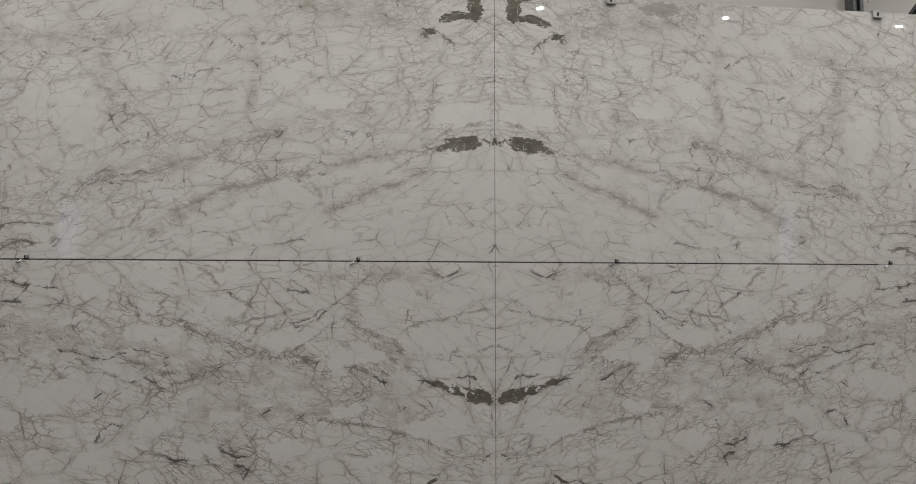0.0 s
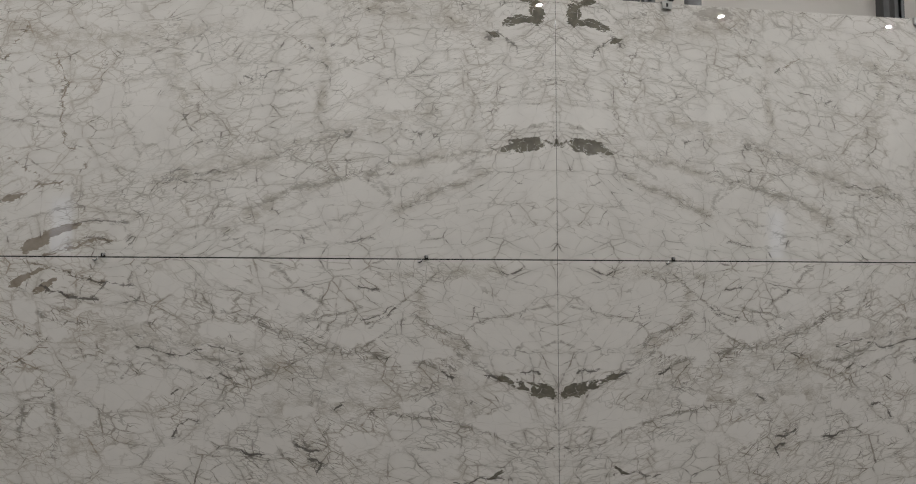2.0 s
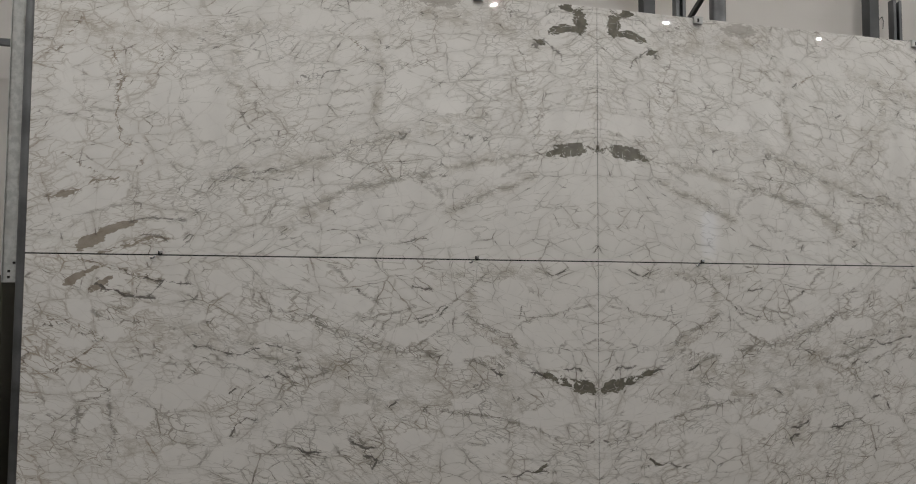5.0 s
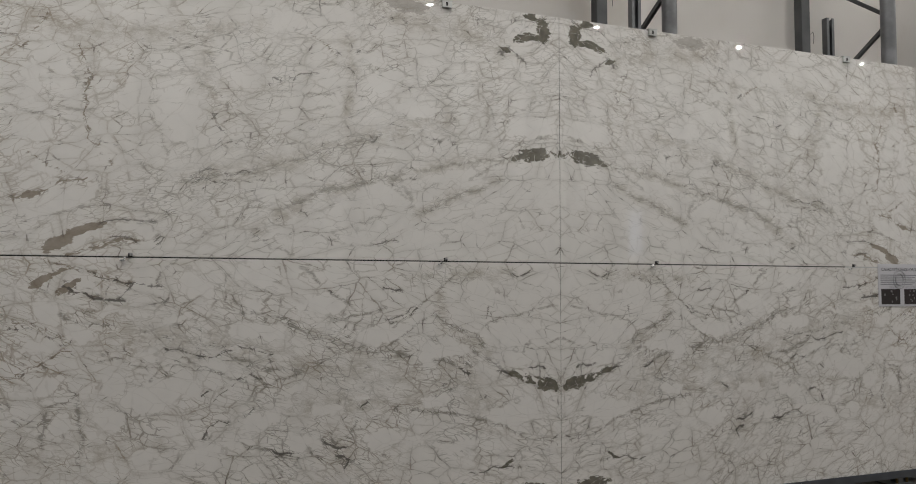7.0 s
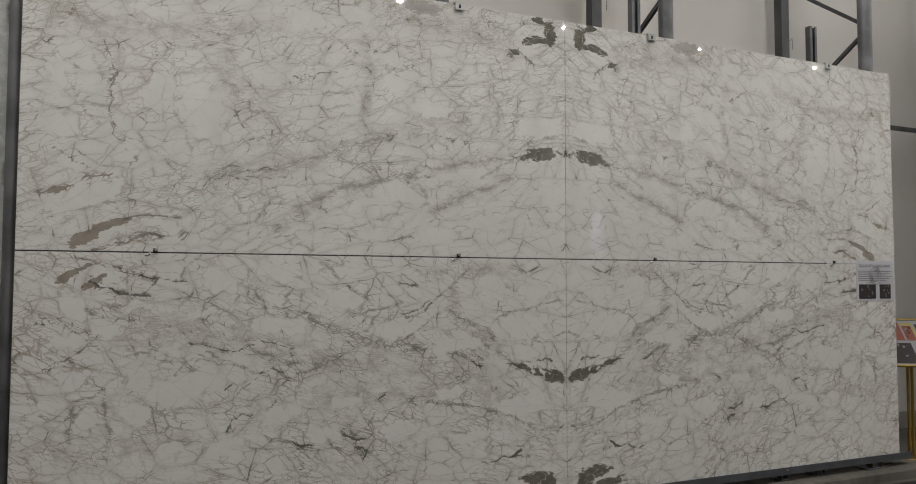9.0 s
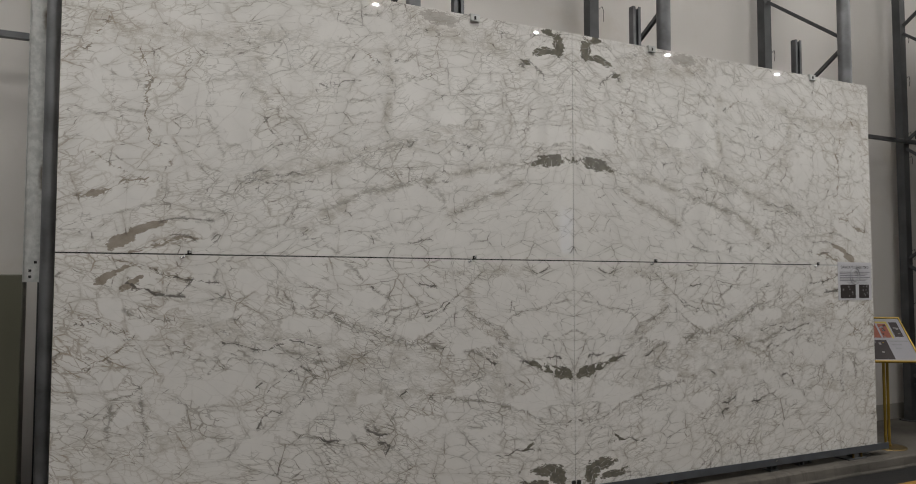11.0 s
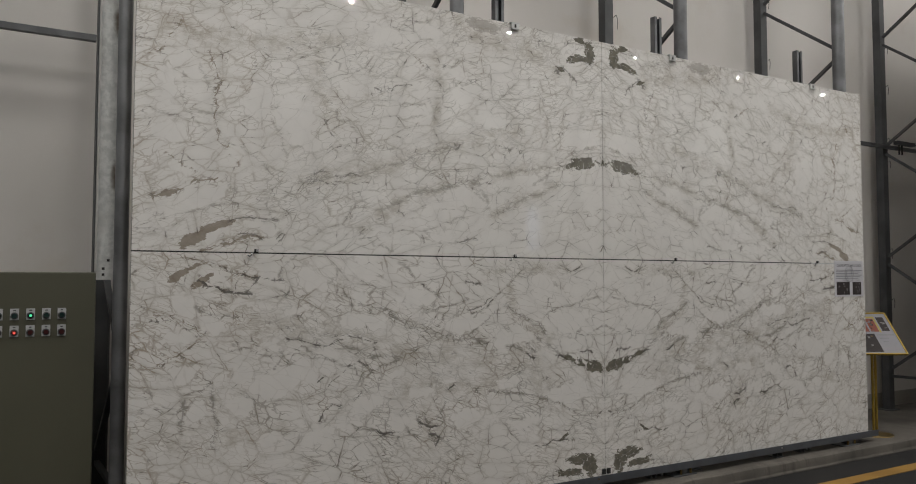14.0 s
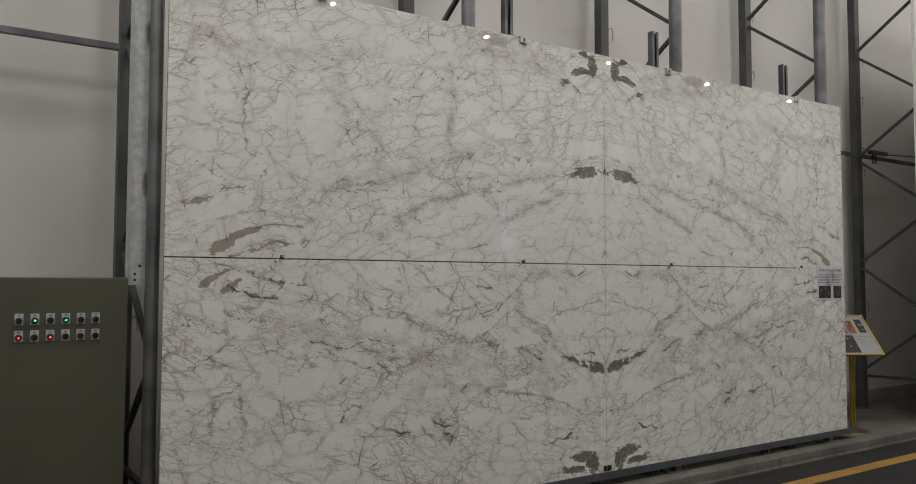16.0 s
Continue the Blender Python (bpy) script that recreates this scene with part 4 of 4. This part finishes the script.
def rack_frame(xf, xb, radius, lift):
    ob = group_of("rack_frame", (xb, 0.5, KERB), "tall grey steel rack frame with zigzag braces", "rack frame", "rack frames")
    h = 7.6 - KERB
    f, b, d = YF - 0.5, YB - 0.5, xf - xb
    part("front_post", rod(B(), (d, f, 0.012), (d, f, h), radius, 24), PIPE, ob)
    part("back_post", channel(B(), pose(0, b, 0), 0.09, 0.095, 0.012, h, 0.025, 0.004), DARK_STEEL, ob)
    # post's right flange catches light: drawn as a strip of lighter steel
    part("lit_post_flange", box(B(), 0.0485, 0.060, b - 0.03, b + 0.03, 0.012, h, 0.002), STEEL, ob)
    yb, yf = b - 0.05, f + 0.04
    z = lift - KERB
    while z < h - 1.4:
        part("brace", bar(B(), (0, yb, z + 0.045), (d, yf, z + 0.60), 0.032, 0.032), DARK_STEEL, ob)
        part("brace", bar(B(), (d, yf, z + 0.72), (0, yb, z + 1.27), 0.032, 0.032), DARK_STEEL, ob)
        z += 1.315
    part("crossbar", bar(B(), (0, yb, 0.40), (d, yf, 0.40), 0.032, 0.032), DARK_STEEL, ob)
    for x, y in ((d, f), (0, b)):
        part("base_plate", box(B(), x - 0.09, x + 0.09, y - 0.08, y + 0.08, 0.0, 0.012, 0.002), DARK_STEEL, ob)
    rng = random.Random(int(xf * 100))
    for zt in (1.2, 2.0, 2.9, 3.3, 3.95, 4.45):
        zz = zt + rng.uniform(-0.15, 0.15)
        dx, dz = rng.uniform(0.02, 0.05), rng.uniform(0.05, 0.12)
        pts = [(0.062, b - 0.03, zz), (0.062 + dx * 0.5, b - 0.05, zz + 0.02), (0.062 + dx * 0.9, b - 0.05, zz - 0.02), (0.062 + dx, b - 0.04, zz - dz)]
        part("tie", wire(B(), pts, 0.0028), DARK_STEEL, ob, "loose plastic cable tie")
    return ob


for xf, xb, radius in RACKS:
    rack_frame(xf, xb, radius, 0.54)


# long beams between the frames
def beam(x0, x1, y, z, label):
    thing("rack_beam", box(B(), x0, x1, y - 0.02, y + 0.02, z - 0.021, z + 0.021, 0.003), STEEL, label, "steel beam", "rack beams")


beam(-9.0, -3.37, 0.86, 3.125, "grey steel beam bolted to the rack frame")
beam(3.4, 9.5, 0.85, 3.20, "dark steel beam bolted across the rack frame")
ob = group_of("beam_bracket", (5.3, 0.80, 3.20), "dark steel bracket on the beam", "bracket")
part("plate", box(B(), -0.05, 0.32, -0.03, 0.028, 0.032, 0.075, 0.003), DARK_STEEL, ob)
for dx in (0.02, 0.08):
    part("bolt", rod(B(), (dx, 0.0, 0.032), (dx, 0.0, -0.085), 0.010, 8), BLACK, ob)
part("cable", wire(B(), [(0.3, 0.0, 0.05), (1.6, 0.02, 0.12), (3.5, 0.02, 0.16)], 0.008), DARK_STEEL, ob)


# bright plate beside the first frame
def side_plate():
    ob = group_of("column_plate", (-3.36, 0.165, 1.62), "galvanised steel plate with bolt slots and rust stain", "steel plate")
    bm = box(B(), -0.041, 0.043, 0.0, 0.004, 0.0, 5.9)
    part("web", bm, PLATE, ob)
    part("flange", box(B(), -0.046, -0.042, -0.012, 0.10, 0.0, 5.9, 0.001), PLATE, ob)
    for dx, dz in ((-0.012, 0.028), (-0.012, 0.060), (0.012, 0.105)):
        bm = box(B(), dx - 0.007, dx + 0.007, -0.002, -0.0005, dz - 0.007, dz + 0.007, 0.0)
        part("slot", bm, BLACK, ob)


side_plate()


# ---- control cabinet ----
def cabinet():
    ob = group_of("control_cabinet", (-3.90, 0.45, KERB), "olive-grey steel control cabinet with push buttons", "control cabinet")
    x0, x1, y0, y1, h = -0.60, 0.497, -0.29, 0.16, 1.56
    part("body", box(B(), x0, x1, y0 + 0.02, y1, 0.0, h, 0.004), OLIVE, ob)
    part("door", box(B(), x0 + 0.004, x1 - 0.003, y0, y0 + 0.018, 0.06, h - 0.002, 0.005), OLIVE, ob)
    part("handle", box(B(), x0 + 0.05, x0 + 0.08, y0 - 0.02, y0 - 0.0005, 0.80, 0.95, 0.004), BLACK, ob)
    part("plinth", box(B(), x0 + 0.01, x1 - 0.01, y0 + 0.022, y0 + 0.03, 0.0, 0.06), BLACK, ob)
    green, red = plain("dark_green_lens", (0.006, 0.026, 0.024), 0.25), plain("dark_red_lens", (0.045, 0.008, 0.009), 0.25)
    green_on, red_on = plain("lit_green_lens", (0.10, 0.85, 0.40), 0.3, 0, 1.0), plain("lit_red_lens", (1.0, 0.10, 0.07), 0.3, 0, 1.2)
    for i in range(6):
        for row, z in enumerate((1.343, 1.257)):
            x = -0.022 + 0.0715 * i
            plate = part("legend_plate", box(B(), x - 0.020, x + 0.020, y0 - 0.004, y0 - 0.0005, z - 0.028, z + 0.030, 0.001), PLASTIC, ob)
            part("mark", box(B(), x - 0.006, x + 0.006, y0 - 0.0052, y0 - 0.0042, z + 0.018, z + 0.023), BLACK, plate)
            bm = rod(B(), (x, y0 - 0.004, z - 0.006), (x, y0 - 0.016, z - 0.006), 0.0180, 20, 0.0165)
            ring = part("bezel", bm, DARK_STEEL, ob)
            on = (row, i) in ((0, 1), (0, 3), (1, 0), (1, 2))
            part("button", rod(B(), (x, y0 - 0.0165, z - 0.006), (x, y0 - 0.021, z - 0.006), 0.0125, 20, 0.0115), red if row else green, ring)
            if on:
                part("led", rod(B(), (x, y0 - 0.0212, z - 0.006), (x, y0 - 0.0222, z - 0.006), 0.0065, 16, 0.005), red_on if row else green_on, ring, "glowing lamp in the button")


cabinet()

# loose cables on the plinth by the cabinet
bm = wire(B(), [(-3.38, 0.55, 0.113), (-3.33, 0.50, 0.14), (-3.30, 0.52, 0.118), (-3.24, 0.60, 0.113), (-3.2, 0.75, 0.112)], 0.010)
thing("cable", bm, BLACK, "black cable lying on the concrete by the cabinet", "cable")


# ---- writing ----
def words(text, size, m, material, parent, name="lettering"):
    curve = bpy.data.curves.new(name, "FONT")
    curve.body, curve.size, curve.align_x, curve.extrude = text, size, "CENTER", 0.0004
    ob = new(name, curve)
    ob.matrix_world = m
    ob.data.materials.append(material)
    ob.parent = parent
    return ob


INK = plain("black_print", (0.03, 0.03, 0.035), 0.5)
GREY_INK = plain("grey_print", (0.22, 0.22, 0.24), 0.5)
PHOTO = plain("dark_photo_print", (0.03, 0.022, 0.022), 0.75)
PHOTO_LIGHT = plain("pale_photo_print", (0.20, 0.19, 0.19), 0.75)
PHOTO_RED = plain("red_photo_print", (0.25, 0.075, 0.05), 0.75)
PHOTO_YELLOW = plain("yellow_print", (0.42, 0.34, 0.08), 0.75)


def flat(w0, w1, h0, h1, d=0.0006, lift=0.0):
    """A thin sheet in x and z, facing -y."""
    return box(B(), w0, w1, -lift - d, -lift, h0, h1)


def paper_sign():
    ob = group_of("paper_sign", (3.01, -0.0005, 1.635), "white printed sheet in a clear sleeve taped to marble", "sign")
    part("sheet", flat(-0.222, 0.222, -0.166, 0.166, 0.003), PAPER, ob)
    k = 0.0031
    words("CALACATTA VAGLI ORO", 0.033, pose(0.0, -k - 0.0002, 0.112, 90), INK, ob)
    words("PREMIUM COLLECTION", 0.026, pose(0.03, -k - 0.0002, -0.024, 90), plain("faint_print", (0.45, 0.45, 0.48), 0.5), ob)
    for i in range(6):
        part("text_bar", flat(-0.20, 0.20 - 0.03 * (i % 3), 0.076 - i * 0.015, 0.082 - i * 0.015, 0.0006, k), GREY_INK, ob)
    bm = B()
    for i in range(24):
        a0, a1 = i * math.tau / 24, (i + 1) * math.tau / 24
        for r in (0.072, 0.046):
            rod(bm, (r * 0.9 * math.cos(a0), -k - 0.0012, 0.045 + r * math.sin(a0)), (r * 0.9 * math.cos(a1), -k - 0.0012, 0.045 + r * math.sin(a1)), 0.004, 5)
    part("emblem", bm, plain("pale_grey_print", (0.40, 0.40, 0.42), 0.5), ob, "round pale grey emblem")
    for x0, x1 in ((-0.195, 0.005), (0.05, 0.185)):
        ph = part("photo", flat(x0, x1, -0.150, -0.030, 0.0006, k), PHOTO, ob, "dark printed room photo")
        rng = random.Random(int(x0 * 1000))
        for i in range(7):
            cx, cz = rng.uniform(x0 + 0.02, x1 - 0.03), rng.uniform(-0.14, -0.05)
            part("photo_patch", flat(cx, cx + rng.uniform(0.008, 0.02), cz, cz + rng.uniform(0.006, 0.018), 0.0004, k + 0.0007), PHOTO_LIGHT, ph)


paper_sign()


# ---- poster stand ----
def poster_stand():
    ob = group_of("poster_stand", (3.62, 0.155, KERB), "gold floor stand with a tilted framed poster", "poster stand")
    part("base", rod(B(), (0, 0, 0), (0, 0, 0.010), 0.165, 40, 0.158), BRASS, ob, "round dull brass base")
    for dx in (-0.022, 0.030):
        part("pole", rod(B(), (dx, 0.0, 0.010), (dx, 0.0, 0.97), 0.0125, 20), GOLD, ob)
        part("collar", rod(B(), (dx, 0.0, 0.010), (dx, 0.0, 0.028), 0.018, 12), GOLD, ob)
    hub = pose(0.02, 0.0, 0.995, -47.4, 0, -31)
    w, h = 0.215, 0.277

    def tilt(bm):
        bmesh.ops.transform(bm, matrix=hub, verts=bm.verts)
        return bm

    board = part("board", tilt(box(B(), -w, w, 0.0, 0.010, -h, h, 0.001)), POSTER, ob, "poster sheet with printed photos")
    for args in ((-w - 0.006, w + 0.006, h - 0.008, h + 0.006), (-w - 0.006, w + 0.006, -h - 0.006, -h + 0.008)):
        part("frame_bar", tilt(box(B(), args[0], args[1], -0.008, 0.014, args[2], args[3], 0.002)), GOLD, ob)
    for s in (-1, 1):
        a, b = sorted((s * (w - 0.008), s * (w + 0.006)))
        part("frame_bar", tilt(box(B(), a, b, -0.008, 0.014, -h + 0.0085, h - 0.0085, 0.002)), GOLD, ob)
    for x0, x1, z0, z1, mat in ((-0.195, -0.03, 0.02, 0.24, PHOTO_RED), (-0.012, 0.065, 0.02, 0.20, PHOTO_RED), (0.10, 0.175, 0.03, 0.22, PHOTO), (-0.195, 0.0, -0.25, -0.01, PHOTO)):
        ph = part("photo", tilt(flat(x0, x1, z0, z1, 0.0006, 0.0002)), mat, board)
        rng = random.Random(int(x0 * 977))
        for i in range(9):
            cx, cz = rng.uniform(x0, x1 - 0.03), rng.uniform(z0, z1 - 0.03)
            part("photo_patch", tilt(flat(cx, cx + rng.uniform(0.01, 0.03), cz, cz + rng.uniform(0.01, 0.03), 0.0004, 0.001)), PHOTO_LIGHT if i % 2 else PHOTO, ph)
    part("yellow_band", tilt(flat(-0.025, 0.085, 0.205, 0.23, 0.0006, 0.0004)), PHOTO_YELLOW, board)
    part("yellow_band", tilt(flat(0.068, 0.085, 0.01, 0.204, 0.0006, 0.0004)), PHOTO_YELLOW, board)
    for i, (a, b) in enumerate(((0.02, 0.19), (0.03, 0.12), (0.05, 0.10))):
        part("text_bar", tilt(flat(a, b, -0.03 - 0.045 * i, -0.018 - 0.045 * i, 0.0006, 0.0004)), GREY_INK, board)


poster_stand()
